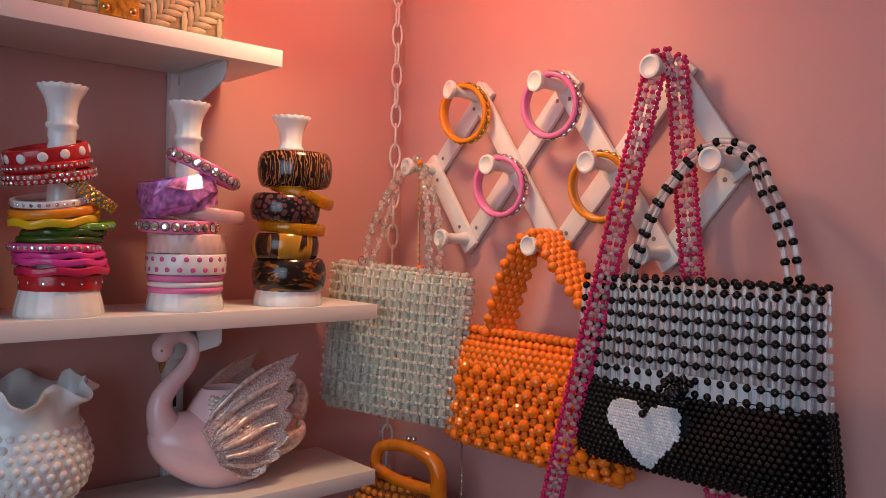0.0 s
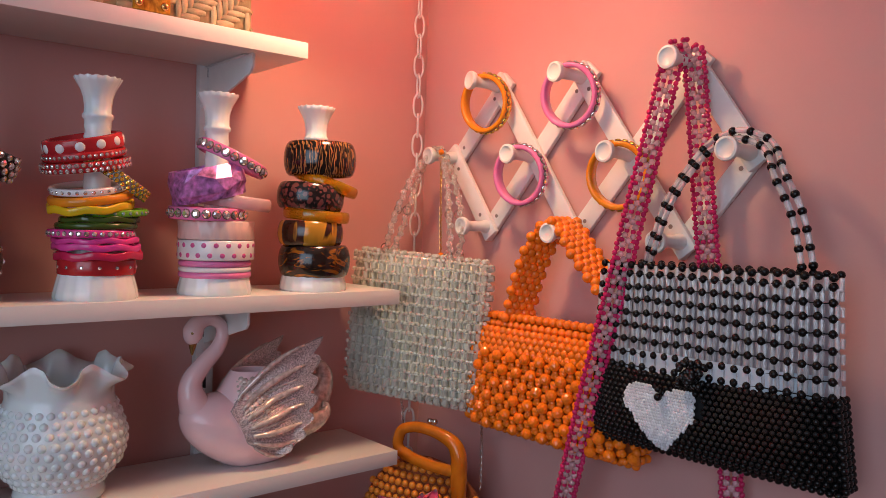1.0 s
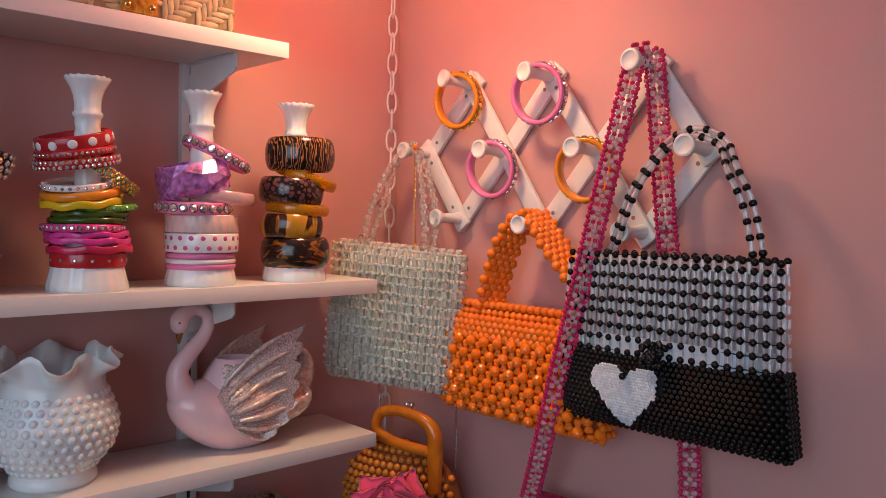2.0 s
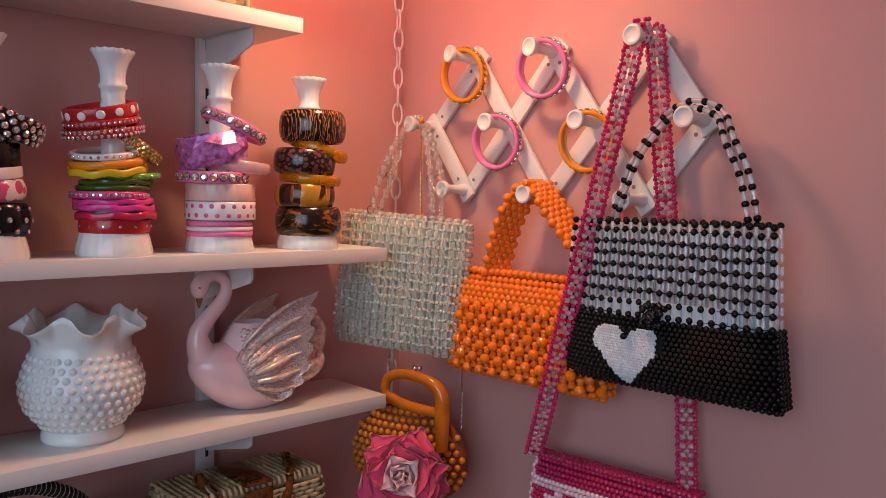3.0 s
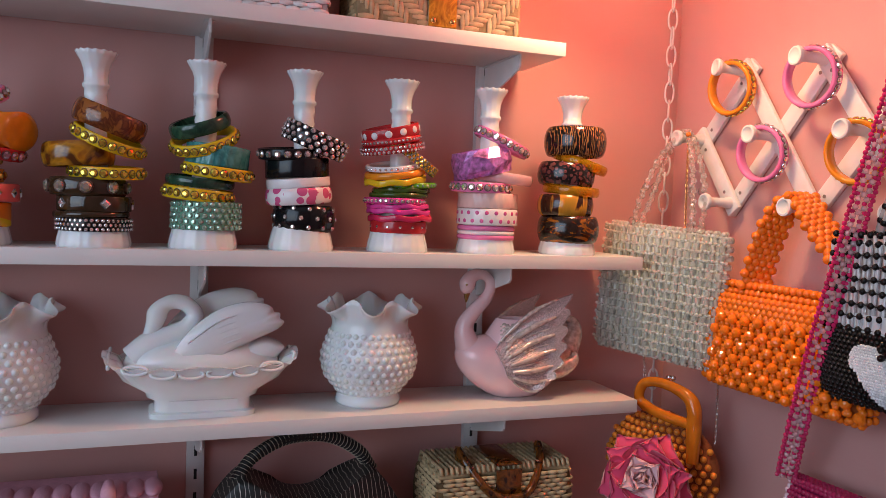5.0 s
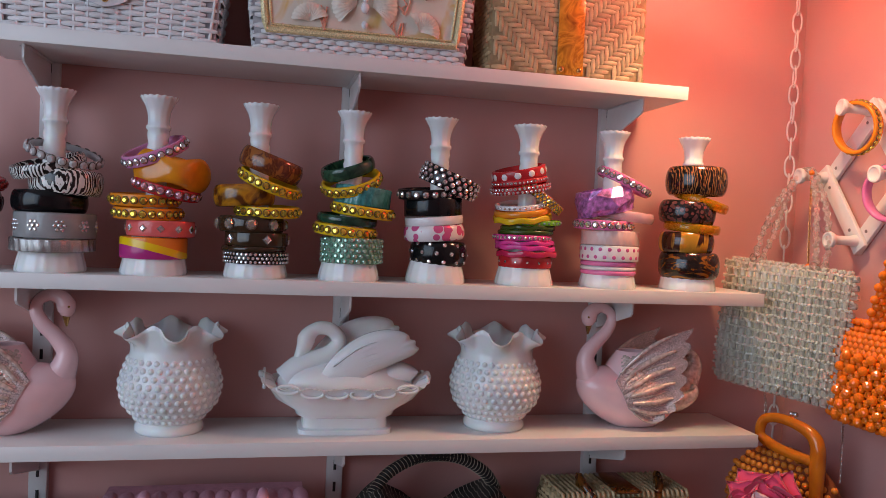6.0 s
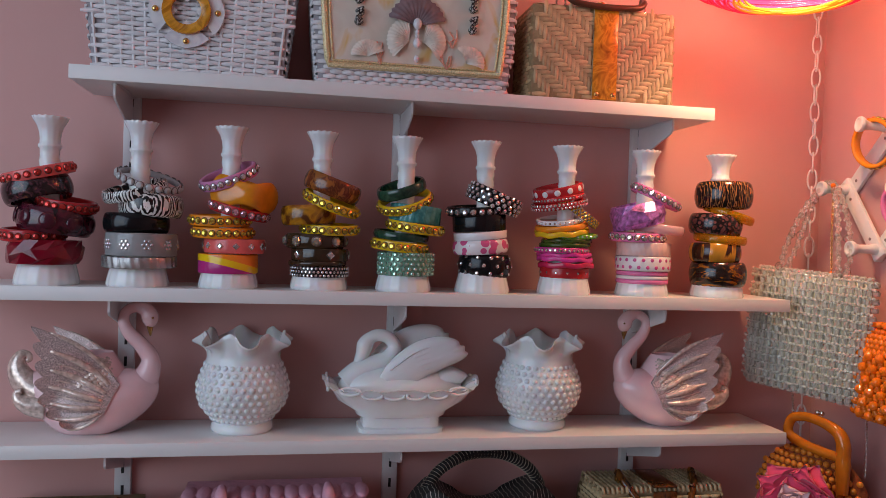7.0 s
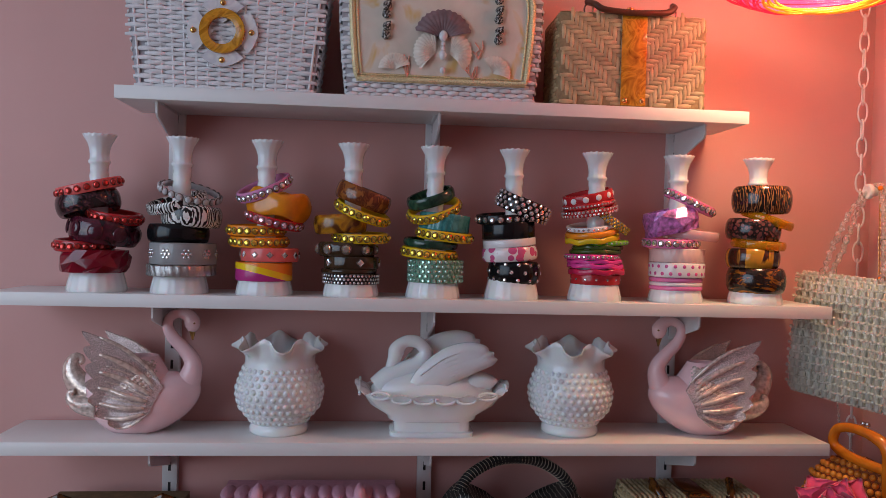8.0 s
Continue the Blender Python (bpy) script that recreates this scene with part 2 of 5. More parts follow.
VASE = [(0.030, 0.003), (0.031, 0.0), (0.0395, 0.0), (0.0408, 0.003), (0.0395, 0.010), (0.0365, 0.022), (0.0335, 0.033), (0.0285, 0.046), (0.021, 0.062), (0.0155, 0.080),
        (0.0128, 0.10), (0.0122, 0.12), (0.0122, 0.14), (0.0124, 0.150), (0.0124, 0.155), (0.0125, 0.160), (0.0125, 0.165), (0.0126, 0.170), (0.0126, 0.175), (0.0128, 0.182), (0.0148, 0.184), (0.0150, 0.187), (0.0132, 0.189), (0.0130, 0.196),
        (0.0140, 0.204), (0.0165, 0.212), (0.0205, 0.219), (0.0228, 0.2235), (0.0222, 0.2245), (0.0195, 0.219), (0.0150, 0.210), (0.0105, 0.198), (0.009, 0.17)]
g = Geo().add(*lathe(VASE, 80, vase_shape))
vase_mesh = g.mesh("bud_vase", 60)
vase_mesh.materials.append(MILK)
VASE_X = (-1.240, -1.124, -1.003, -0.877, -0.755, -0.636, -0.508, -0.380, -0.252)
VASE_Y = -0.100
for i, x in enumerate(VASE_X):
    o = new("bud_vase", vase_mesh)
    o.matrix_world = pose(x, VASE_Y, MID_Z, 0, 0, 23 * i)
    tagged(o, "white milk glass bud vase with scalloped mouth, stacked with bangles", "vase", "bud vases")

# ---- bangles ----
RED, CORAL = plain("red_plastic", (0.45, 0.02, 0.025), 0.1, rough=0.20), plain("coral_plastic", (0.75, 0.13, 0.12), 0.1, rough=0.20)
RUBY = plain("ruby_resin", (0.25, 0.005, 0.02), 0.3, 30, rough=0.06, clear=0.25)
PURPLE_DARK = marbled("dark_plum_resin", [(0.35, (0.015, 0.004, 0.008)), (0.6, (0.10, 0.01, 0.025)), (0.7, (0.02, 0.004, 0.01))], 60)
FLORAL = marbled("black_floral_resin", [(0.45, (0.012, 0.008, 0.008)), (0.62, (0.10, 0.035, 0.05)), (0.7, (0.28, 0.10, 0.03))], 90)
BLACK = plain("black_plastic", (0.007, 0.007, 0.008), 0.1, rough=0.16, spec=0.35)
SILVER_GLIT = plain("silver_glitter", (0.42, 0.41, 0.40), 0.6, 900, 0.5, 900, rough=0.25, metal=0.7)
GREY_CLEAR = plain("smoky_clear_resin", (0.42, 0.42, 0.42), 0.15, 40, rough=0.1, clear=0.3)
CRYSTAL = plain("clear_crystal", (0.85, 0.85, 0.85), 0.05, 200, rough=0.04, clear=0.45)
ZEBRA = striped("zebra_black_white", (0.01, 0.01, 0.01), (0.74, 0.72, 0.68), 98, 9, (0, 0, 0.4), 0.5)
ORANGE, YELLOW = plain("orange_plastic", (0.80, 0.26, 0.015), 0.08, rough=0.20), plain("yellow_plastic", (0.72, 0.47, 0.015), 0.08, rough=0.20)
AMBER_LUMP = plain("amber_orange_resin", (0.85, 0.30, 0.015), 0.2, 40, rough=0.1, clear=0.15)
LILAC, PINK = plain("lilac_pink_plastic", (0.62, 0.23, 0.42), 0.08, rough=0.20), plain("bubblegum_pink_plastic", (0.78, 0.20, 0.42), 0.08, rough=0.20)
MAGENTA, ROSE_RED = plain("magenta_plastic", (0.68, 0.05, 0.28), 0.1, rough=0.20), plain("rose_red_plastic", (0.55, 0.02, 0.08), 0.1, rough=0.20)
SUNSET = banded("yellow_orange_magenta_laminate", [(0.0, (0.45, 0.03, 0.20)), (0.30, (0.86, 0.55, 0.01)), (0.58, (0.86, 0.24, 0.02))], (7.0, 3.0, 30.0), rough=0.2)
TORTOISE = marbled("brown_tortoise_resin", [(0.35, (0.22, 0.06, 0.012)), (0.5, (0.10, 0.022, 0.008)), (0.6, (0.30, 0.10, 0.02))], 70, 1)
AMBER_BROWN = marbled("amber_brown_resin", [(0.4, (0.10, 0.03, 0.006)), (0.55, (0.5, 0.22, 0.012)), (0.65, (0.25, 0.08, 0.01))], 30, 1)
BROWN = plain("dark_brown_resin", (0.045, 0.025, 0.012), 0.3, 40, rough=0.1)
GREEN_DARK, TEAL = marbled("bottle_green_resin", [(0.35, (0.006, 0.03, 0.02)), (0.65, (0.03, 0.09, 0.05))], 50), marbled("carved_teal_resin", [(0.4, (0.03, 0.17, 0.17)), (0.6, (0.08, 0.30, 0.29))], 50)
GREEN, OLIVE = plain("bright_green_plastic", (0.14, 0.36, 0.015), 0.1, rough=0.2), plain("olive_green_plastic", (0.05, 0.085, 0.012), 0.2, rough=0.2)
MINT = plain("mint_green_paste", (0.12, 0.33, 0.22), 0.1, rough=0.3)
GINGHAM = spotted("pink_white_dots", (0.62, 0.10, 0.24), (0.80, 0.74, 0.74), 75, 0.9)
WHITE_P = plain("white_plastic", (0.80, 0.76, 0.76), 0.03, rough=0.15)
CREAM_TWIST = plain("pale_peach_plastic", (0.78, 0.52, 0.47), 0.05, rough=0.25)
PINK_PEARL = plain("pearly_pink_resin", (0.90, 0.58, 0.58), 0.12, 30, rough=0.12, clear=0.45)
VIOLET = plain("violet_faceted_lucite", (0.62, 0.22, 0.62), 0.75, 130, rough=0.30, metal=0.2, clear=0.2)
SWIRL = marbled("black_gold_swirl_resin", [(0.4, (0.012, 0.008, 0.006)), (0.55, (0.03, 0.012, 0.006)), (0.62, (0.30, 0.10, 0.01)), (0.72, (0.02, 0.01, 0.005))], 26, 2.5, (1, 1, 2.5))
GOLD_BLACK = marbled("gold_black_foil_resin", [(0.42, (0.42, 0.20, 0.02)), (0.52, (0.55, 0.25, 0.02)), (0.56, (0.04, 0.012, 0.006))], 26, 1.0, (1, 1, 0.35), hard=False)
AMBER = plain("clear_amber_lucite", (0.90, 0.42, 0.01), 0.15, 30, rough=0.05, clear=0.7)
LEOPARD = spotted("pink_leopard_resin", (0.14, 0.045, 0.04), (0.012, 0.008, 0.008), 150, 0.8)
TIGER = striped("brown_black_zebra", (0.010, 0.007, 0.005), (0.34, 0.14, 0.045), 88, 12, (0, 0, 0.3), 0.80)
GEM_CLEAR = plain("clear_rhinestone", (0.92, 0.91, 0.92), 0.25, 400, each=0.35, rough=0.08, metal=0.85)
GEM_PINK, GEM_RED = plain("pink_rhinestone", (0.85, 0.50, 0.60), 0.3, 400, each=0.3, rough=0.08, metal=0.85), plain("red_rhinestone", (0.60, 0.06, 0.05), 0.4, 400, rough=0.08, metal=0.7)
GEM_GOLD, GEM_GREEN = plain("gold_rhinestone", (0.90, 0.62, 0.10), 0.35, 400, each=0.3, rough=0.08, metal=0.85), plain("mint_rhinestone", (0.45, 0.72, 0.58), 0.3, 400, rough=0.08, metal=0.7)
GEM_RAINBOW = marbled("iridescent_rhinestone", [(0.35, (0.3, 0.35, 0.8)), (0.5, (0.7, 0.5, 0.2)), (0.62, (0.15, 0.45, 0.4))], 120, 1, metal=0.7, rough=0.08)
FOIL = plain("dark_stone_setting", (0.16, 0.11, 0.10), 0.3, 400, rough=0.3, metal=0.6)
DOT_PINK = plain("pink_enamel_dot", (0.62, 0.10, 0.28), 0.05, rough=0.2)

GEM = lathe([(0.92, 0.10), (0.84, 0.38), (0.48, 0.66)], 8)
SETTING = lathe([(1.02, -0.05), (1.02, 0.14), (0.95, 0.20), (0.86, 0.12)], 12)
SQUARE_GEM = lathe([(1.25, 0.0), (1.0, 0.4), (0.6, 0.55)], 4)
DOME = lathe([(1.0, 0.0), (0.9, 0.16), (0.55, 0.28)], 12)


def swell(w, t):
    """How far a rounded bangle bulges."""
    return max(0.55 * t, 0.19 * w)


def ring_profile(kind, R, w, t):
    h = w / 2
    if kind == "tube":
        return [(R - t / 2 + t / 2 * math.cos(a), h * math.sin(a)) for a in [TAU * k / 10 for k in range(10)]]
    if kind == "dome":
        q = swell(w, t)
        outer = [(R - q + q * math.cos(a), h * math.sin(a)) for a in [radians(-80 + 20 * k) for k in range(9)]]
        r = R - max(t, q + 0.0028)
        return [(r, -h * 0.9)] + outer + [(r, h * 0.9), (r - 0.0004, 0)]
    b = min(0.0016, h * 0.5)
    return [(R - t, -h + b), (R - t + b, -h), (R - b, -h), (R - b * 0.3, -h + b * 0.3), (R, -h + b), (R, h - b), (R - b * 0.3, h - b * 0.3), (R - b, h), (R - t + b, h), (R - t, h - b)]


def bangle(m, colour, R, w, kind="flat", studs=None, words="", t=0.0058, group="bangles stacked on the vases"):
    """studs: (template, material, rows, count, size)."""
    shape, n, smooth = None, 56, 50
    if kind == "facet":
        rnd = random.Random(int(R * 1e5) + int(w * 1e5))
        g, n = Geo(), 15
        v, lev = [], [(-w / 2, R - 0.004), (-w / 6, R), (w / 5, R - 0.0005), (w / 2, R - 0.005)]
        for i, (z, r) in enumerate(lev):
            for k in range(n):
                a = TAU * (k + 0.5 * (i % 2)) / n
                r2, z2 = r + rnd.uniform(-0.0042, 0.0022), z + rnd.uniform(-0.005, 0.005) * (0 < i < 3)
                v.append((r2 * math.cos(a), r2 * math.sin(a), z2))
        for z in (w / 2, -w / 2):
            for k in range(n):
                a = TAU * k / n
                v.append(((R - 0.011) * math.cos(a), (R - 0.011) * math.sin(a), z))
        f = []
        for i in range(6):
            for k in range(n):
                a, b, c, d = i * n + k, i * n + (k + 1) % n, ((i + 1) % 6) * n + (k + 1) % n, ((i + 1) % 6) * n + k
                f += [(a, b, c), (a, c, d)]
        g.add(v, f)
        smooth = 0
    else:
        if kind == "twist":
            shape = lambda a, r, z: (r + (0.0011 * math.sin(26 * a + z * 150) if r > R - 0.003 else 0), z)
            n = 130
        if kind == "wavy":
            shape = lambda a, r, z: (r + 0.0009 * math.sin(9 * a), z + 0.0011 * math.sin(7 * a + 1))
        if kind == "lump":
            shape = lambda a, r, z: (r + (0.004 * math.sin(4 * a + 0.8) * math.cos(z * 60) if r > R - 0.006 else 0), z * (1 + 0.18 * math.sin(3 * a)))
        base = {"cluster": "flat", "twist": "flat", "wavy": "flat", "lump": "dome"}.get(kind, kind)
        g = Geo().add(*lathe(ring_profile(base, R, w, t), n, shape, True))
    if not studs:
        return solid("bangle", g, colour, words, "bangle", group, m=m, smooth=smooth)
    b = thing("bangle", m, words, "bangle", group)
    part("ring", g, colour, b, smooth=smooth)
    template, gem, rows, count, size = studs
    q, single = Geo(), rows * count <= 48 and kind != "cluster"
    if single:
        me = Geo().add(*template)
        if template is GEM:
            me.add(*SETTING, slot=1)
        me = me.mesh("rhinestone", 0 if template is not DOME else 50)
        me.materials.append(gem)
        if template is GEM:
            me.materials.append(FOIL)
    if kind == "cluster":
        for k in range(count):
            for n_ in range(7):
                a, z = TAU * k / count, 0.0
                if n_:
                    a, z = a + 2.3 * size / R * math.cos(TAU * n_ / 6), 2.3 * size * math.sin(TAU * n_ / 6)
                d = Vector((math.cos(a), math.sin(a), 0))
                q.add(*template, turned(d * R + Vector((0, 0, z)), d, size if n_ else size * 1.3))
    for i in range(rows if kind != "cluster" else 0):
        z = (i - (rows - 1) / 2) * w / max(rows, 1.4)
        for k in range(count):
            a = TAU * (k + 0.5 * (i % 2)) / count
            r = R - 0.0003 - (swell(w, t) * (1 - math.sqrt(max(0, 1 - (2 * z / w) ** 2))) if kind == "dome" else 0)
            d = Vector((math.cos(a), math.sin(a), 0))
            place = turned(d * r + Vector((0, 0, z)), d, size)
            if single:
                part("rhinestone" if template is not DOME else "enamel_dot", me, gem, b).matrix_local = place
            else:
                q.add(*template, place)
                if template is GEM and size > 0.002:
                    q.add(*SETTING, place, slot=1)
    if single:
        return b
    stones = part("rhinestone_paving" if template is not DOME else "enamel_dot_pattern", q, [gem, FOIL], b, smooth=0 if template is not DOME else 50)
    tagged(stones, kind="stuff")
    return b


def row_of(gem, size=0.0050, count=24, rows=1):
    return (GEM, gem, rows, count, size)


# For each vase, from the bottom up: height, shift along the shelf, tilt (right side up), pitch, colour, radius, width, profile, studs, words.
STACKS = [
    [(0.0437, -0.003, 0, 0, RUBY, 0.050, 0.032, "facet", None, "faceted ruby red resin bangle on a stacked vase"),
     (0.0665, -0.0185, 0, 4, RED, 0.040, 0.016, "flat", row_of(GEM_RED), "red bangle set with a row of red stones"),
     (0.086, 0.009, -8, 0, PURPLE_DARK, 0.048, 0.034, "dome", (DOME, PURPLE_DARK, 1, 9, 0.011), "carved dark plum resin bangle with round bosses"),
     (0.108, 0.024, -8, 6, RED, 0.037, 0.015, "flat", row_of(GEM_RED), "red bangle set with a row of red stones"),
     (0.126, -0.014, 14, -4, FLORAL, 0.044, 0.030, "dome", None, "black resin bangle with brown floral inlay"),
     (0.149, -0.013, 14, 6, CORAL, 0.045, 0.015, "flat", row_of(GEM_RED, 0.0050, 22), "coral red bangle set with red stones")],
    [(0.034, 0.002, 0, 2, SILVER_GLIT, 0.048, 0.016, "twist", None, "silver glitter twisted bangle"),
     (0.057, 0.004, 0, 0, GREY_CLEAR, 0.047, 0.031, "cluster", row_of(GEM_CLEAR, 0.0024, 10, 1), "smoky clear bangle with clusters of clear stones"),
     (0.086, -0.003, 0, 0, BLACK, 0.0435, 0.027, "dome", None, "glossy black plastic bangle"),
     (0.111, 0.015, -3, 0, ZEBRA, 0.043, 0.031, "dome", None, "black and white zebra striped bangle"),
     (0.131, -0.006, 14, 12, ZEBRA, 0.044, 0.016, "tube", None, "slim black and white zebra striped bangle"),
     (0.146, 0.012, -15, 14, CRYSTAL, 0.043, 0.009, "tube", row_of(CRYSTAL, 0.0055, 22), "clear crystal bead bracelet")],
    [(0.034, -0.001, 0, 0, SUNSET, 0.041, 0.027, "flat", None, "yellow, orange and magenta laminated bangle"),
     (0.0585, 0.007, 0, 0, CORAL, 0.0415, 0.020, "flat", (SQUARE_GEM, GEM_CLEAR, 1, 12, 0.0044), "coral bangle set with large square crystals"),
     (0.0775, -0.009, 0, 3, ORANGE, 0.0415, 0.015, "flat", row_of(GEM_GOLD), "orange bangle set with amber stones"),
     (0.0940, -0.0135, 0, 3, ORANGE, 0.0415, 0.015, "flat", row_of(GEM_GOLD), "orange bangle set with amber stones"),
     (0.109, 0.0125, -13, 6, RED, 0.0415, 0.014, "flat", row_of(GEM_PINK), "red bangle set with pink stones"),
     (0.131, 0.019, -8, 0, AMBER_LUMP, 0.044, 0.038, "lump", None, "chunky carved amber orange resin bangle"),
     (0.156, -0.003, 22, 16, LILAC, 0.041, 0.015, "flat", row_of(GEM_CLEAR), "lilac pink bangle set with clear stones")],
    [(0.026, 0, 0, 0, BLACK, 0.041, 0.015, "flat", row_of(GEM_CLEAR, 0.0021, 44, 3), "black bangle covered in rows of clear stones"),
     (0.0375, -0.003, 1, 0, BROWN, 0.0415, 0.008, "tube", None, "slim dark brown bangle"),
     (0.050, 0, 0, 0, BROWN, 0.0405, 0.018, "flat", (SQUARE_GEM, GEM_CLEAR, 1, 5, 0.0052), "dark brown bangle with square stone clusters"),
     (0.069, -0.007, 0, 0, BROWN, 0.0425, 0.021, "dome", (GEM, GEM_RAINBOW, 1, 9, 0.0075), "dark brown bangle with large iridescent stones"),
     (0.087, 0.013, 0, 4, YELLOW, 0.041, 0.014, "flat", row_of(GEM_GOLD), "yellow bangle set with yellow stones"),
     (0.106, -0.0175, 4, 0, AMBER_BROWN, 0.0395, 0.028, "dome", None, "mottled amber and brown resin bangle"),
     (0.124, 0.0145, -20, 10, YELLOW, 0.0415, 0.014, "flat", row_of(GEM_GOLD), "yellow bangle set with yellow stones"),
     (0.147, 0.0155, -20, 4, TORTOISE, 0.042, 0.027, "dome", None, "brown tortoiseshell resin bangle")],
    [(0.040, 0.003, 0, 0, MINT, 0.0405, 0.034, "flat", row_of(GEM_GREEN, 0.0034, 30, 5), "mint bangle paved with pale green stones"),
     (0.066, -0.007, -5, 3, YELLOW, 0.041, 0.015, "flat", row_of(GEM_GOLD), "yellow bangle set with yellow stones"),
     (0.081, -0.005, -4, 4, GREEN_DARK, 0.041, 0.012, "tube", None, "bottle green marbled resin bangle"),
     (0.0935, 0.0155, -6, 4, YELLOW, 0.0415, 0.015, "flat", row_of(GEM_GOLD), "yellow bangle set with yellow stones"),
     (0.112, 0.015, -5, 0, TEAL, 0.037, 0.026, "twist", None, "carved teal resin bangle"),
     (0.131, -0.001, 17, 20, YELLOW, 0.040, 0.014, "flat", row_of(GEM_GOLD), "yellow bangle set with yellow stones"),
     (0.149, -0.0065, 19, 12, GREEN_DARK, 0.037, 0.017, "dome", None, "bottle green marbled resin bangle")],
    [(0.041, 0.003, -2, 0, BLACK, 0.0395, 0.034, "dome", row_of(GEM_CLEAR, 0.0030, 12, 3), "black bangle dotted with clear stones"),
     (0.069, -0.004, 5, 2, GINGHAM, 0.042, 0.021, "dome", None, "pink and white dotted bangle"),
     (0.0855, -0.005, 6, 2, WHITE_P, 0.040, 0.012, "flat", None, "slim white plastic bangle"),
     (0.103, -0.007, 3, 0, BLACK, 0.040, 0.025, "flat", None, "wide glossy black bangle"),
     (0.1215, -0.016, 4, 5, BLACK, 0.040, 0.014, "flat", row_of(GEM_CLEAR, 0.0046, 20), "black bangle with one row of clear stones"),
     (0.140, 0.0145, -21, 8, BLACK, 0.042, 0.026, "dome", row_of(GEM_CLEAR, 0.0036, 24, 4), "black bangle paved with clear stones")],
    [(0.033, 0.001, 0, 0, RED, 0.0375, 0.016, "flat", row_of(GEM_CLEAR, 0.0019, 14, 1), "red bangle dotted with small clear stones"),
     (0.0445, 0.003, 1, 0, ROSE_RED, 0.042, 0.008, "wavy", None, "rose red wavy bangle"),
     (0.0530, 0.001, -1, 0, MAGENTA, 0.042, 0.007, "wavy", None, "slim wavy magenta plastic bangle"),
     (0.0595, 0.0, 1, 0, MAGENTA, 0.0415, 0.006, "wavy", None, "slim wavy magenta plastic bangle"),
     (0.0665, -0.005, 0, 0, MAGENTA, 0.041, 0.008, "flat", row_of(GEM_CLEAR, 0.0026, 36), "magenta bangle with a row of clear stones"),
     (0.0745, 0.0, 1, 0, OLIVE, 0.0395, 0.007, "tube", None, "slim olive green plastic bangle"),
     (0.0810, 0.003, 2, 0, OLIVE, 0.0385, 0.006, "wavy", None, "slim olive green plastic bangle"),
     (0.0885, 0.014, 3, 2, GREEN, 0.036, 0.007, "flat", row_of(GEM_GREEN, 0.0018, 30), "bright green bangle with small stones"),
     (0.0945, -0.006, 7, 6, YELLOW, 0.041, 0.008, "wavy", None, "slim wavy yellow plastic bangle"),
     (0.1035, -0.006, 9, 6, ORANGE, 0.0405, 0.009, "dome", None, "slim rounded orange plastic bangle"),
     (0.1125, -0.009, 8, 8, WHITE_P, 0.036, 0.007, "flat", row_of(GEM_CLEAR, 0.0018, 30), "white bangle with small clear stones"),
     (0.125, 0.020, -33, 10, SILVER_GLIT, 0.035, 0.012, "flat", row_of(GEM_GOLD, 0.0024, 34, 3), "gold and crystal mesh bracelet"),
     (0.136, -0.011, 10, 5, RED, 0.042, 0.010, "flat", row_of(GEM_CLEAR, 0.0023, 42, 2), "red bangle with two rows of clear stones"),
     (0.1465, -0.0125, 11, 5, RED, 0.0395, 0.008, "flat", row_of(GEM_CLEAR, 0.0020, 44, 1), "slim red bangle with clear stones"),
     (0.1575, -0.0135, 14, 6, RED, 0.038, 0.015, "flat", (DOME, WHITE_P, 1, 12, 0.0048), "red bangle with white polka dots")],
    [(0.0225, 0, 0, 0, PINK, 0.0400, 0.007, "tube", None, "slim round pink plastic bangle"),
     (0.0285, 0, 0, 0, WHITE_P, 0.0400, 0.006, "tube", None, "slim round white plastic bangle"),
     (0.0350, 0, 0, 0, PINK, 0.0400, 0.007, "tube", None, "slim round pink plastic bangle"),
     (0.050, 0.001, 0, 0, WHITE_P, 0.0420, 0.022, "flat", (DOME, DOT_PINK, 2, 20, 0.0029), "white bangle with pink polka dots"),
     (0.072, 0.001, 0, 0, CREAM_TWIST, 0.0410, 0.021, "twist", None, "pale peach carved bangle"),
     (0.0905, -0.010, 0, 2, PINK, 0.0415, 0.014, "flat", row_of(GEM_CLEAR), "pink bangle set with clear stones"),
     (0.105, 0.023, -5, 4, PINK_PEARL, 0.0415, 0.015, "dome", None, "pearly translucent pink bangle"),
     (0.125, -0.011, 14, 0, VIOLET, 0.0445, 0.036, "facet", None, "faceted violet lucite bangle"),
     (0.154, 0.0185, -23, 10, PINK, 0.040, 0.014, "flat", row_of(GEM_CLEAR), "pink bangle set with clear stones")],
    [(0.0365, 0.001, 0, 0, SWIRL, 0.0440, 0.039, "dome", None, "black resin bangle with gold swirls"),
     (0.0705, -0.005, 0, 0, GOLD_BLACK, 0.0400, 0.030, "dome", None, "gold foil and black resin bangle"),
     (0.0925, 0.003, -3, 4, AMBER, 0.0410, 0.014, "dome", None, "clear amber lucite bangle"),
     (0.114, -0.006, -4, 0, LEOPARD, 0.0410, 0.032, "dome", None, "dark pink leopard spotted bangle"),
     (0.132, 0.016, -16, 10, AMBER, 0.0410, 0.014, "dome", None, "clear amber lucite bangle"),
     (0.161, 0.0065, 0, 0, TIGER, 0.0445, 0.042, "dome", None, "brown and black zebra striped bangle")],
]
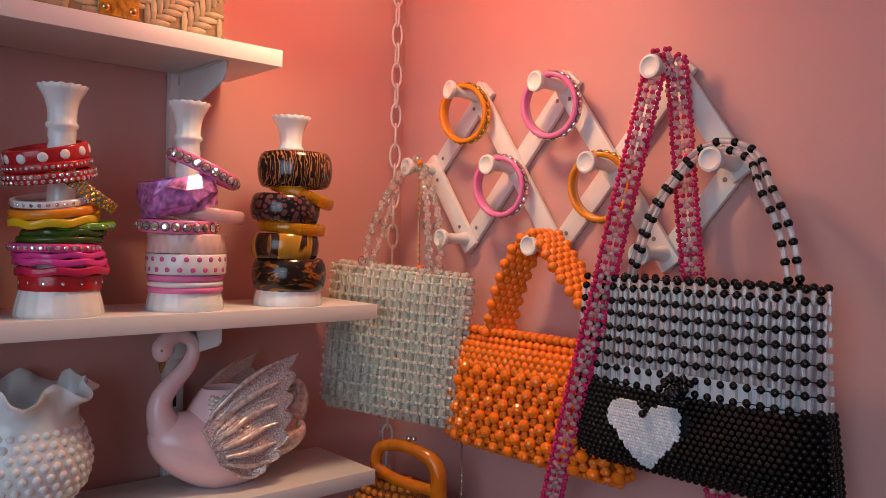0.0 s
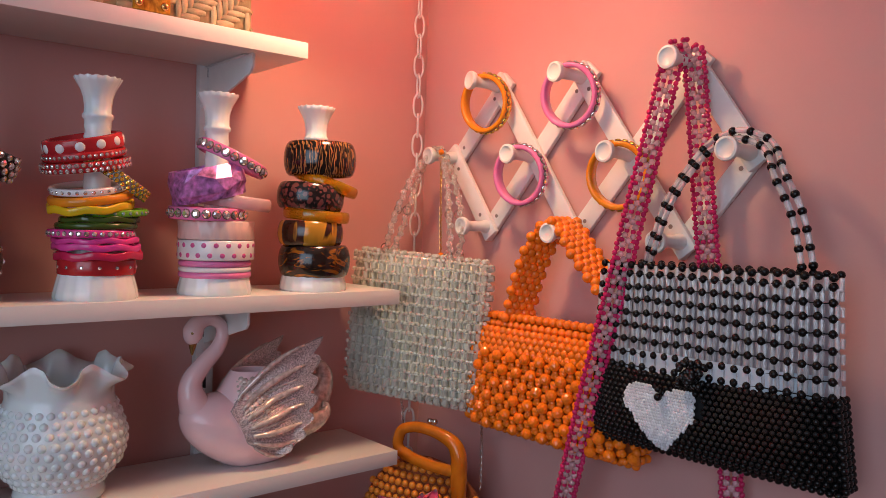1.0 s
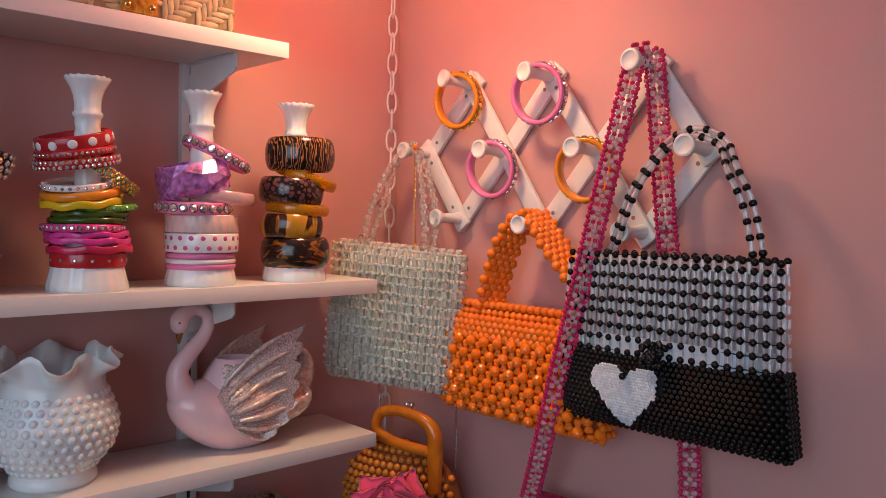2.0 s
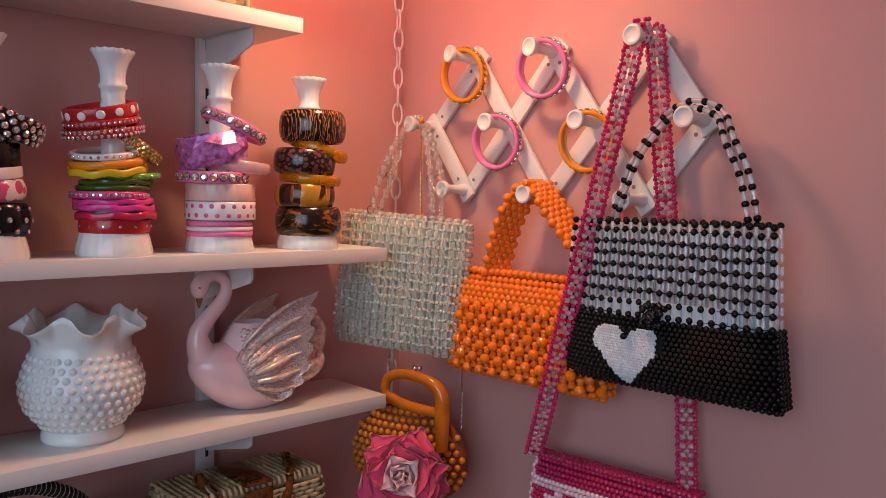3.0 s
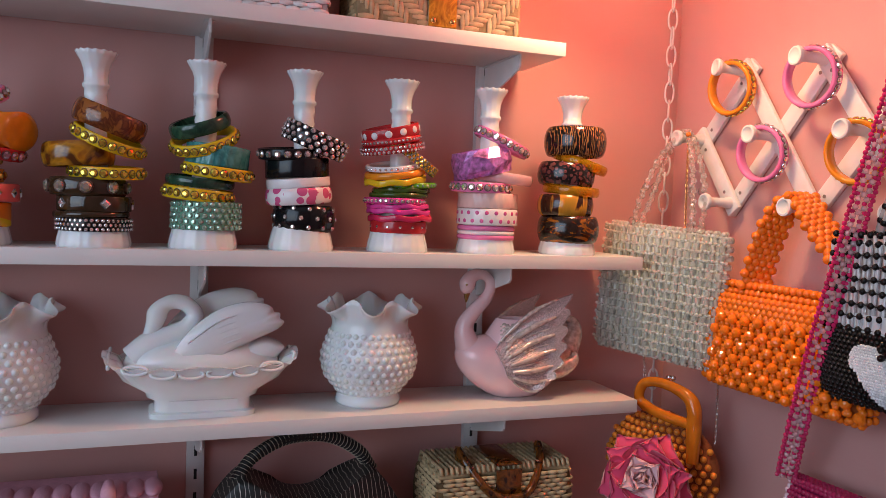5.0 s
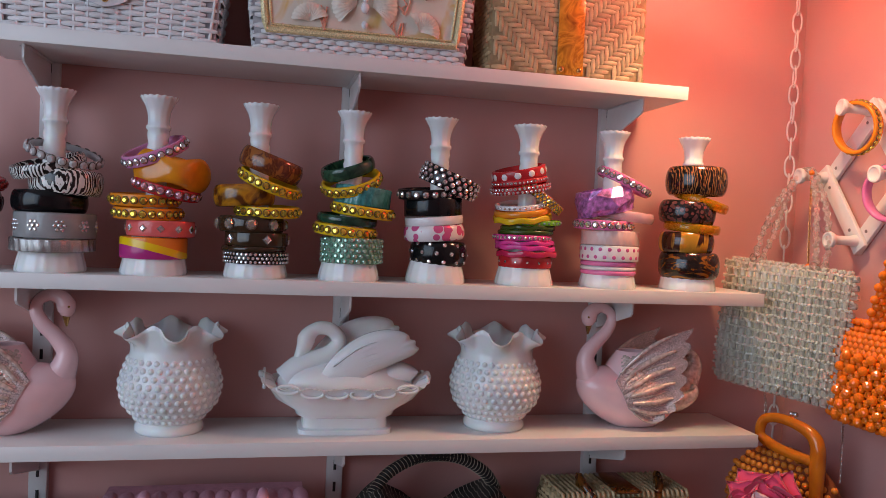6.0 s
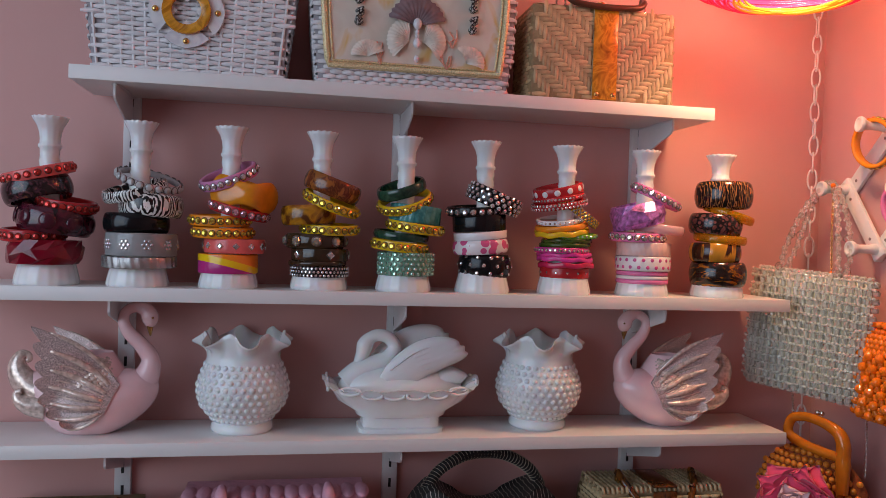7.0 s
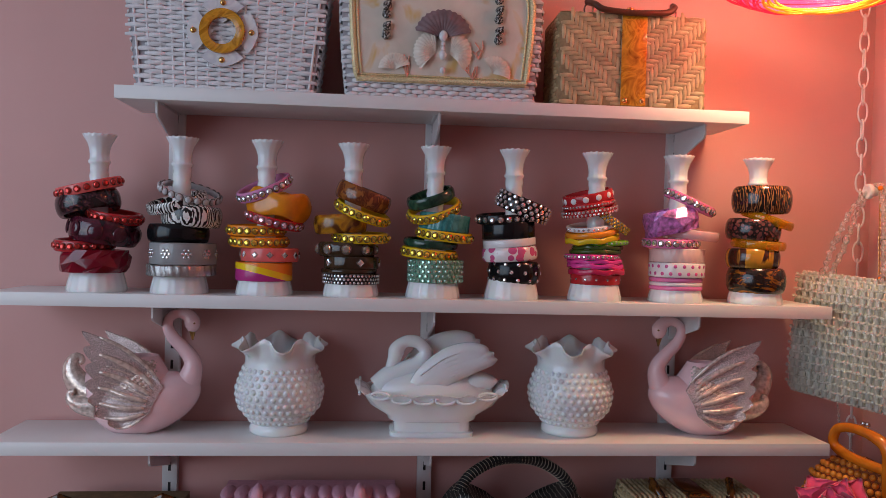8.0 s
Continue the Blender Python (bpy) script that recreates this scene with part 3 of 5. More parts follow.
for x, stack in zip(VASE_X, STACKS):
    for i, (z, dx, tilt, pitch, colour, R, w, kind, studs, words) in enumerate(stack):
        m = pose(x + dx, VASE_Y, MID_Z + z) @ pose(0, 0, 0, 0, -tilt, 0) @ pose(0, 0, 0, pitch) @ pose(0, 0, 0, 0, 0, 37 * i)
        bangle(m, colour, R, w, kind, studs, words)

# ---- peg rack ----
ROWS_Z = (1.484, 1.389, 1.294)
PEGS = {"a": (-0.176, 0), "b": (-0.320, 0), "c": (-0.470, 0), "g": (-0.088, 1), "d": (-0.239, 1), "e": (-0.393, 1), "f": (-0.539, 1), "h": (-0.159, 2), "i": (-0.313, 2), "j": (-0.463, 2)}
at_peg = {k: Vector((0, y, ROWS_Z[r] + 0.035 * (y + 0.32))) for k, (y, r) in PEGS.items()}
LEAN = {"a": 0.20, "b": 0.08, "g": 0.06, "d": -0.04}
rack = thing("peg_rack", pose(0, -0.31, 1.389), "white wooden accordion peg rack hung with bags and bangles", "peg rack")
O = Vector((0, -0.31, 1.389))


def slat(a, b, x):
    p, q = at_peg[a] - O, at_peg[b] - O
    d = (q - p).normalized()
    p, q = p - d * 0.016, q + d * 0.016
    g = Geo().add(*box(-0.0035, 0.0035, -0.0125, 0.0125, 0, (q - p).length, 0.0012))
    o = part("slat", g, PEG, rack)
    o.matrix_local = Matrix.LocRotScale(p + Vector((x, 0, 0)), Matrix((Vector((1, 0, 0)), d.cross(Vector((1, 0, 0))), d)).transposed().to_quaternion(), None)
    for z in (0.036, (q - p).length - 0.036):
        part("screw_hole", Geo().add(*lathe([(0.0026, 0), (0.0026, 0.0005)], 10), turned((-0.0036, 0, z), (-1, 0, 0))), HOLE, o)


for a, b in ("hb", "ic", "ga", "jf"):
    slat(a, b, -0.0055)
for a, b in ("ai", "bj", "cf", "gh"):
    slat(a, b, -0.0130)
g = Geo().add(*lathe([(0.009, 0.0), (0.0085, 0.004), (0.0070, 0.010), (0.0068, 0.028), (0.0078, 0.036), (0.0112, 0.0395), (0.0124, 0.043), (0.0119, 0.0465), (0.0096, 0.047), (0.0080, 0.0456)], 24))
peg = g.mesh("peg", 50)
peg.materials.append(PEG)
for k, p in at_peg.items():
    o = part("peg", peg, PEG, rack)
    o.matrix_local = turned(p - O + Vector((-0.0165, 0, 0)), (-1, LEAN.get(k, 0), 0.08 if k == "a" else 0))
for k, colour, gem in (("a", ORANGE, GEM_GOLD), ("b", PINK, GEM_CLEAR), ("d", PINK, GEM_CLEAR), ("e", ORANGE, GEM_GOLD)):
    p = at_peg[k]
    R = 0.0385
    m = pose(-0.038, p.y - 0.003 + 0.02 * LEAN.get(k, 0), p.z - (R - 0.0062) + 0.0068) @ pose(0, 0, 0, 0, 0, 8) @ pose(0, 0, 0, 0, 84, 0)
    bangle(m, colour, R, 0.015, "flat", row_of(gem, 0.0042, 28), ("orange" if colour is ORANGE else "pink") + " bangle set with stones, hung on a peg", group="bangles on the pegs")

# ---- bead bags on the east wall ----
BEAD_CLEAR = plain("clear_glass_bead", (1.0, 0.97, 0.86), 0.04, 300, each=0.10, rough=0.03, clear=0.63)
BEAD_ORANGE = plain("orange_plastic_bead", (0.90, 0.20, 0.008), 0.06, 200, each=0.10, rough=0.16, coat=0.3)
BEAD_BLACK = plain("black_glass_bead", (0.005, 0.0045, 0.0045), 0.2, 200, each=0.3, rough=0.12, spec=0.33)
BEAD_FROST = plain("frosted_clear_bead", (0.96, 0.92, 0.92), 0.05, 300, each=0.08, rough=0.05, clear=0.66)
BEAD_HEART = plain("ice_white_bead", (0.85, 0.88, 0.92), 0.06, 300, each=0.12, rough=0.1, clear=0.15)
BEAD_MAGENTA = plain("magenta_glass_bead", (0.76, 0.030, 0.155), 0.15, 300, each=0.22, rough=0.08, clear=0.22)
BEAD_PALE = plain("pale_pink_bead", (0.95, 0.66, 0.72), 0.1, 300, each=0.15, rough=0.08, clear=0.15)
BEAD_WOOD = plain("orange_wooden_bead", (0.80, 0.27, 0.03), 0.12, 120, each=0.15, rough=0.35)
LINING = plain("cream_lining_cloth", (0.86, 0.80, 0.66), 0.08, 80, 0.3, 900, rough=0.9)
LINING_O, LINING_K = plain("orange_lining_cloth", (0.42, 0.09, 0.01), 0.1, 80, rough=0.9), plain("black_lining_cloth", (0.012, 0.011, 0.012), 0.1, 80, rough=0.9)
LINING_W, LINING_P = plain("white_satin_lining", (0.50, 0.56, 0.62), 0.05, 60, rough=0.5), plain("magenta_lining_cloth", (0.35, 0.01, 0.10), 0.1, 80, rough=0.9)
KNIT = plain("brown_orange_crochet", (0.30, 0.075, 0.02), 0.2, 200, 0.8, 500, rough=0.9)
SILVER, GOLD = plain("polished_silver_metal", (0.62, 0.60, 0.57), 0.05, 200, rough=0.2, metal=1.0), plain("polished_gold_metal", (0.72, 0.45, 0.16), 0.06, 200, rough=0.22, metal=1.0)


def bead_set(parent, name, material, places, limit=300, faceted=False, template=None):
    """places: (position, radius or three radii, axis or None). The first ones are objects of their own on one mesh, the rest are joined."""
    t = template or ICO2
    me = Geo().add(*t).mesh(name, 0 if faceted else 180)
    me.materials.append(material)
    for p, r, axis in places[:limit]:
        o = part(name, me, material, parent)
        o.matrix_local = turned(p, axis or (0, 0, 1), r)
    if len(places) > limit:
        g = Geo()
        for p, r, axis in places[limit:]:
            g.add(*t, turned(p, axis or (0, 0, 1), r))
        tagged(part(name + "_rest", g, material, parent, smooth=0 if faceted else 180), kind="stuff")


def puff(u, v, d):
    """Half the thickness of a soft bag at u (-1 to 1) across and v (0 to 1) up."""
    return d / 2 * max(0.0, 1 - u ** 6) ** 0.5 * max(0.0, 1 - (2 * v - 1) ** 8) ** 0.5 * (0.55 + 0.45 * (1 - v))


def pillow(w0, w1, h, d, nu=17, nv=13):
    """A soft bag body, w0 wide below and w1 above."""
    g = Geo()
    for side in (-1, 1):
        v = []
        for j in range(nv):
            for i in range(nu):
                u, q = 2 * i / (nu - 1) - 1, j / (nv - 1)
                w = w0 + (w1 - w0) * q
                v.append((u * w / 2, side * puff(u, q, d), q * h))
        f = grid_faces(nv, nu)
        g.add(v, f if side < 0 else [tuple(reversed(k)) for k in f])
    return g


def bag_frame(name, left, right, z, words, category="handbag"):
    """A thing at the middle of its lower edge: local x runs from its left end to its right end, -y is its front."""
    a, b = Vector((*left, z)), Vector((*right, z))
    d = b - a
    return thing(name, pose(*((a + b) / 2), 0, 0, math.degrees(math.atan2(d.y, d.x))), words, category, "beaded handbags"), d.length


def strand(path, step):
    return even(smooth_path(path, 14), step)


# Clear glass bead bag
TUBE_BEAD = lathe([(0.45, -1.0), (0.86, -0.94), (1.0, -0.72), (1.0, 0.72), (0.86, 0.94), (0.45, 1.0)], 8)
bag, W = bag_frame("crystal_bead_bag", (-0.147, -0.034), (-0.066, -0.205), 1.068, "clear crystal bead handbag hung on a white peg")
bag.matrix_world = bag.matrix_world @ pose(0, 0, 0, 0, 3.5, 0)
H, D = 0.190, 0.040
part("lining", pillow(W - 0.004, W - 0.006, H - 0.003, D - 0.008), LINING, bag)
rnd = random.Random(21)
tall, ball = [], []
NR, NC = 15, 16
for j in range(NR):
    v = (j + 0.5) / NR
    for i in range(NC):
        u = 2 * (i + 0.5) / NC - 1
        y = -puff(u, v, D) - rnd.uniform(0.0005, 0.0022)
        tall.append(((u * (W / 2 + 0.002), y, v * H + rnd.uniform(-0.0008, 0.0008)), (0.0053, 0.0046, 0.0052), (rnd.uniform(-0.12, 0.12), 0, 1)))
    for i in range(NC + 1):
        u = 2 * i / NC - 1
        w = min(0.985, max(0.015, v + 0.5 / NR))
        for k in range(2):
            ball.append(((u * (W / 2 + 0.002) + (k - 0.5) * 0.0056, -puff(min(0.97, max(-0.97, u)), w, D) - 0.0042 - rnd.uniform(0, 0.0016), w * H + rnd.uniform(-0.0008, 0.0008)), 0.0030, None))
    for side in (-1, 1):
        tall.append(((side * (W / 2 + 0.003), rnd.uniform(-0.005, 0.003), v * H), (0.0046, 0.0046, 0.0052), (1, 0, 0.2)))
for i in range(NC):
    u = 2 * (i + 0.5) / NC - 1
    for y in (-0.004, 0.005):
        ball.append(((u * W / 2, y, H + 0.0015), 0.0040, None))
    tall.append(((u * W / 2, -0.006, -0.001), (0.0034, 0.0034, 0.0046), (1, 0, 0)))
bead_set(bag, "glass_tube_bead", BEAD_CLEAR, tall, 300, True, TUBE_BEAD)
bead_set(bag, "glass_bead", BEAD_CLEAR, ball, 200, True)
to_local = bag.matrix_world.inverted()
peg_g = to_local @ Vector((-0.047, -0.087, 1.397))
places, rings = [], []
for k, (u, dy) in enumerate(((-0.056, -0.006), (-0.047, 0.004), (0.040, -0.006), (0.050, 0.004))):
    base = Vector((u, dy * 0.4, H + 0.004))
    side = 1 if u > 0 else -1
    top = peg_g + Vector((side * (0.0085 + 0.002 * (k % 2)), dy * 0.9, 0.004))
    low = base.lerp(top, 0.30) + Vector((side * 0.006 + 0.004 * (k % 2), dy, 0))
    mid = base.lerp(top, 0.72) + Vector((side * 0.008, dy, 0))
    crown = peg_g + Vector((0, dy * 0.9, 0.0130))
    for i, (p, d) in enumerate(strand([base, low, mid, top, crown], 0.0086)):
        places.append((p + Vector((0.0012 if i % 2 else -0.0012, 0, 0)), (0.0046, 0.0046, 0.0052), d))
    for f in (0.02, 0.40):
        rings.append(base.lerp(top, f) + Vector((side * 0.006 * (f > 0.1), dy, 0)))
bead_set(bag, "strap_bead", plain("clear_strap_bead", (0.97, 0.90, 0.83), 0.06, 300, each=0.08, rough=0.03, clear=0.82), places, 200, True)
for p in rings:
    o = part("jump_ring", Geo().add(*tube([(0.0056 * math.cos(a), 0, 0.0056 * math.sin(a)) for a in [TAU * k / 16 for k in range(16)]], 0.0008, 6, True)), SILVER, bag)
    o.location = p

# Orange bead bag
bag, W = bag_frame("orange_bead_bag", (-0.052, -0.192), (-0.046, -0.450), 1.046, "bright orange plastic bead handbag hung on a peg")
H, D = 0.140, 0.070
part("lining", pillow(W - 0.010, W - 0.012, H - 0.004, D - 0.012), LINING_O, bag)
large, small, nub = [], [], []
rnd = random.Random(5)
for j in range(6):
    v = 0.075 + j * 0.122
    for i in range(12):
        u = -0.985 + (i + 0.5 * (j % 2)) * 0.178
        if u > 1.0:
            continue
        x, y, z = u * W / 2, -puff(min(0.96, max(-0.96, u)), v, D), v * H
        large.append(((x, y - 0.0040, z + rnd.uniform(-0.0008, 0.0008)), 0.0074, (rnd.uniform(-1, 1), rnd.uniform(-1, 1), 1)))
        for k in range(6):
            a = TAU * (k + 0.5) / 6
            uu, vv = u + 0.089 * math.cos(a) * 1.02, v + 0.061 * math.sin(a) * 1.05
            if abs(uu) < 0.99:
                nub.append(((uu * W / 2, -puff(uu, max(0.03, vv), D) - 0.0012, max(0.004, vv * H)), 0.0042, None))
for j in range(6):
    v = 0.735 + j * 0.052
    for i in range(25):
        u = -0.975 + (i + 0.5 * (j % 2)) * 0.0795
        if abs(u) < 1:
            small.append(((u * W / 2, -puff(u, min(v, 0.97), D) - 0.0010 + max(0, v - 0.88) * 0.10, v * H), 0.0054, None))
for j in range(4):
    for i in range(24):
        u = -0.97 + (i + 0.5 * (j % 2)) * 0.083
        small.append(((u * W / 2, -0.010 + j * 0.0088, H + 0.002 - 0.0006 * j * j), 0.0054, None))
for i in range(26):
    small.append((((-0.97 + i * 0.0776) * W / 2, -0.012, 0.002), 0.0048, None))
for j in range(13):
    for side in (-1, 1):
        for y in (-0.016, -0.006, 0.004):
            small.append(((side * (W / 2 - 0.001), y, 0.008 + 0.0102 * j), 0.0050, None))
bead_set(bag, "large_bead", BEAD_ORANGE, large, 300, True)
bead_set(bag, "small_bead", BEAD_ORANGE, small)
bead_set(bag, "filler_bead", BEAD_ORANGE, nub)
top = bag.matrix_world.inverted() @ Vector((-0.042, -0.313, 1.290))
path = [(-0.064, 0, H), (-0.052, 0, H + 0.045), (-0.034, 0, H + 0.088), (top.x - 0.014, top.y, top.z + 0.007), (top.x, top.y, top.z + 0.0165), (top.x + 0.016, top.y, top.z + 0.009),
        (0.034, 0, H + 0.088), (0.078, 0, H + 0.042), (0.104, 0, H)]
places, rims = [], []
for k, (p, d) in enumerate(strand(path, 0.0088)):
    across = d.cross(Vector((0.68, -0.73, 0)))
    across = (Vector((0, 0.6, 0)) + across * (0.8 if across.y > 0 else -0.8) * d.z * d.z).normalized()
    face = across.cross(d)
    face = face if face.y < 0 else -face
    rims.append((p - across * 0.015, p + across * 0.015))
    for i in range(4):
        y = (i - 1.5 + 0.5 * (k % 2) - 0.25) * 0.0096
        places.append((p + across * y + face * 0.0022, 0.0064, None))
bead_set(bag, "handle_bead", BEAD_ORANGE, places)
g = Geo()
g.add([tuple(q) for pair in rims for q in pair], grid_faces(len(rims), 2))
g.add([tuple(q + Vector((0, 0.002, 0))) for pair in rims for q in pair], [tuple(reversed(f)) for f in grid_faces(len(rims), 2)])
part("handle_band", g, LINING_O, bag)

# Black and clear bead bag with a heart
bag, W = bag_frame("black_heart_bead_bag", (-0.066, -0.396), (-0.054, -0.661), 1.078, "black and clear bead handbag with an ice white heart")
H, D, WT = 0.187, 0.058, 0.247
MID = 0.080
part("lower_lining", pillow(W - 0.006, W - 0.016, MID + 0.004, D - 0.012), LINING_K, bag)
g = Geo()
for s in (-1, 1):
    v = [((2 * i / 8 - 1) * (W - 0.016 - (W - WT) * j / 6) / 2, s * (0.018 - 0.010 * j / 6) * (1 - (2 * i / 8 - 1) ** 4), MID + (H - MID - 0.002) * j / 6) for j in range(7) for i in range(9)]
    g.add(v, grid_faces(7, 9))
part("upper_lining", g, plain("sheer_grey_pink_lining", (0.46, 0.35, 0.37), 0.08, 60, rough=0.6), bag)
v = [((2 * i / 12 - 1) * (W - 0.03) / 2, -0.0215 * (1 - (2 * i / 12 - 1) ** 6) - 0.0005, MID - 0.002 + 0.022 * j / 2) for j in range(3) for i in range(13)]
part("white_band", Geo().add(v, grid_faces(3, 13)), LINING_W, bag)


def in_heart(x, z):
    x, z = abs(x + 0.0355) / 0.0430, (z - 0.0355) / 0.0330
    return (x - 0.5) ** 2 + (z - 0.48) ** 2 < 0.27 or (-1 < z < 0.48 and x < 1.02 * ((z + 1) / 1.48) ** 0.8)


black, heart, rows_k, tubes = [], [], [], []
NR = 15
for j in range(NR):
    v = (j + 0.5) / NR
    n = 41
    for i in range(n):
        u = -1 + 2 * (i + 0.5 + 0.5 * (j % 2)) / n
        if abs(u) > 0.995:
            continue
        x, z = u * (W - (W - WT) * v * MID / H) / 2, v * MID
        y = -puff(u, v * 0.45, D)
        if not in_heart(x, z):
            black.append(((x, y, z), 0.0035, None))
for j in range(27):
    for i in range(34):
        x, z = -0.104 + 0.0031 * (i + 0.5 * (j % 2)), 0.001 + 0.0031 * j
        if in_heart(x, z):
            heart.append(((x, -puff(2 * x / W, z / MID * 0.45, D) - 0.0010 - random.uniform(0, 0.0008), z), (0.0017, 0.0017, 0.0022), (random.uniform(-1, 1), 0, 1)))
for i in range(36):
    black.append((((-1 + 2 * (i + 0.5) / 36) * W / 2, -0.012, 0.0), 0.0035, None))
    black.append((((-1 + 2 * (i + 0.5) / 36) * W / 2, 0.0, -0.002), 0.0035, None))
for j in range(14):
    for s in (-1, 1):
        for y in (-0.009, 0.0, 0.009):
            black.append(((s * (W / 2 + 0.001 - 0.010 * j / 14), y, 0.004 + 0.0058 * j), 0.0036, None))
NV, NU = 9, 21
LEVEL = [MID + 0.003 + 0.0135 * j for j in range(8)] + [MID + 0.003 + 0.0135 * 7 + 0.0095]
threads = []
for j, z in enumerate(LEVEL):
    w = W - (W - WT) * z / H
    line = []
    for i in range(NU):
        u = -1 + 2 * (i + 0.5) / NU
        y = -puff(u * 0.93, 0.45 + 0.5 * j / NV, D) * 0.85
        dz = random.uniform(-0.0009, 0.0009) + (0.0012 if i % 2 and 2 < j < 6 else 0)
        rows_k.append(((u * w / 2, y - 0.0018, z + dz), 0.0041, None))
        line.append((u * w / 2, y - 0.0016, z + dz))
        if j < NV - 2:
            for s in (-1, 1):
                tubes.append(((u * w / 2 + s * 0.0027, y - 0.0004 * s, z + 0.0068), (0.0023, 0.0023, 0.0062), (random.uniform(-0.08, 0.08), 0, 1)))
        elif j == NV - 2:
            tubes.append(((u * w / 2 + w / NU / 2, y, z + 0.003), (0.0024, 0.0024, 0.0060), None))
        else:
            rows_k.append(((u * w / 2, 0.004, z + 0.001), 0.0040, None))
    threads.append(line)
for line in threads:
    part("thread", Geo().add(*tube(line, 0.0007, 5)), LINING_K, bag)
for z in LEVEL[:7]:
    for s in (-1, 1):
        tubes.append(((s * (W - (W - WT) * z / H - 0.003) / 2, -0.006, z + 0.006), (0.0021, 0.0021, 0.0046), None))
bead_set(bag, "heart_bead", BEAD_HEART, heart, 300, True)
bead_set(bag, "black_bead", BEAD_BLACK, black, 300)
bead_set(bag, "row_bead", BEAD_BLACK, rows_k, 260)
bead_set(bag, "clear_tube_bead", BEAD_FROST, tubes, 300, True, TUBE_BEAD)
knot = [Vector((-0.002 + random.uniform(-0.013, 0.013), -0.028 - random.uniform(0, 0.008), MID + 0.006 + random.uniform(-0.011, 0.011))) for _ in range(46)]
bead_set(bag, "knot_bead", BEAD_BLACK, [(p, 0.0034, None) for p in knot], 60, True)
bead_set(bag, "heart_drop", BEAD_BLACK, [((-0.036, -0.032, 0.058), 0.0040, None), ((-0.036, -0.032, 0.066), 0.0036, None)])
pf = bag.matrix_world.inverted() @ Vector((-0.046, -0.539, 1.381))
path = [(-0.073, 0, H), (-0.064, -0.004, H + 0.022), (-0.045, -0.004, H + 0.070), (-0.020, pf.y, H + 0.116), (pf.x - 0.008, pf.y, pf.z + 0.013), (pf.x + 0.010, pf.y, pf.z + 0.014), (pf.x + 0.034, pf.y, H + 0.118),
        (0.062, 0, H + 0.090), (0.080, 0, H + 0.052), (0.092, 0, H)]
ks, cs = [], []
for k, (p, d) in enumerate(strand(path, 0.0082)):
    off = Vector((-d.z, 0, d.x)) * 0.0042
    for s in (-1, 1):
        q = p + off * s + Vector((0, s * 0.0022, 0))
        if k % 2:
            cs.append((q, (0.0030, 0.0030, 0.0066), d))
        else:
            ks.append((q, 0.0043, None))
bead_set(bag, "handle_black_bead", BEAD_BLACK, ks)
bead_set(bag, "handle_clear_bead", BEAD_FROST, cs, 300, True, TUBE_BEAD)

# Magenta bead bag on a long strap
bag, W = bag_frame("magenta_bead_bag", (-0.045, -0.325), (-0.045, -0.582), 0.796, "magenta bead shoulder bag with pale pink flowers")
H, D = 0.160, 0.045
part("lining", pillow(W - 0.004, W - 0.030, H - 0.004, D - 0.006), LINING_P, bag)
pale, dark = [], []
NR, NC = 25, 36
for j in range(NR):
    v = (j + 0.5) / NR
    w = W - 0.022 * v * v
    for i in range(NC):
        u = -1 + 2 * (i + 0.5 + 0.5 * (j % 2)) / NC
        if abs(u) > 1:
            continue
        x, z = u * w / 2, v * H
        flower = False
        for fx, fz in ((-0.075, 0.100), (-0.020, 0.085), (0.040, 0.095), (0.085, 0.080), (-0.05, 0.04), (0.01, 0.03), (0.07, 0.035)):
            q, a = math.hypot(x - fx, z - fz), math.atan2(z - fz, x - fx)
            flower |= 0.0065 < q < 0.0185 + 0.005 * math.cos(5 * a)
        flower |= abs(z - 0.130) < 0.0058 or u < -0.93
        (pale if flower else dark).append(((x, -puff(u, v, D) - 0.0005, z + 0.004 * u), 0.0036, None))
for j in range(4):
    for i in range(NC):
        u = -1 + 2 * (i + 0.5) / NC
        dark.append(((u * (W - 0.022) / 2, -0.008 + 0.006 * j, H + 0.002 + 0.004 * u), 0.0036, None))
bead_set(bag, "pale_bead", BEAD_PALE, pale, 200, True)
bead_set(bag, "magenta_bead", BEAD_MAGENTA, dark, 260, True)
inv = bag.matrix_world.inverted()
left = [(-0.040, -0.470, 1.4905), (-0.047, -0.468, 1.4855), (-0.050, -0.466, 1.470), (-0.062, -0.459, 1.406), (-0.076, -0.449, 1.328), (-0.086, -0.434, 1.239), (-0.092, -0.411, 1.137), (-0.080, -0.374, 1.022), (-0.058, -0.340, 0.952)]
right = [(-0.040, -0.470, 1.4905), (-0.033, -0.477, 1.4870), (-0.030, -0.482, 1.472), (-0.026, -0.503, 1.274), (-0.021, -0.530, 1.100), (-0.042, -0.552, 0.952)]
edge, core = [], []
for path in (left, right):
    for k, (p, d) in enumerate(strand([inv @ Vector(q) for q in path], 0.0050)):
        side = d.cross(Vector((0.7, -0.7, 0) if path is left else (0.3, -0.95, 0))).normalized()
        for s in (-1, 1):
            edge.append((p + side * s * (0.0093 + 0.0012 * (k % 2)), 0.0029, None))
            if k % 2:
                core.append((p + side * s * 0.0044, (0.0036, 0.0034, 0.0036), d))
            else:
                edge.append((p + side * s * (0.0062 if k % 4 else 0.0034), 0.0028, None))
        if k % 4 == 2:
            core.append((p, (0.0036, 0.0034, 0.0036), d))
bead_set(bag, "strap_edge_bead", BEAD_MAGENTA, edge, 300, True)
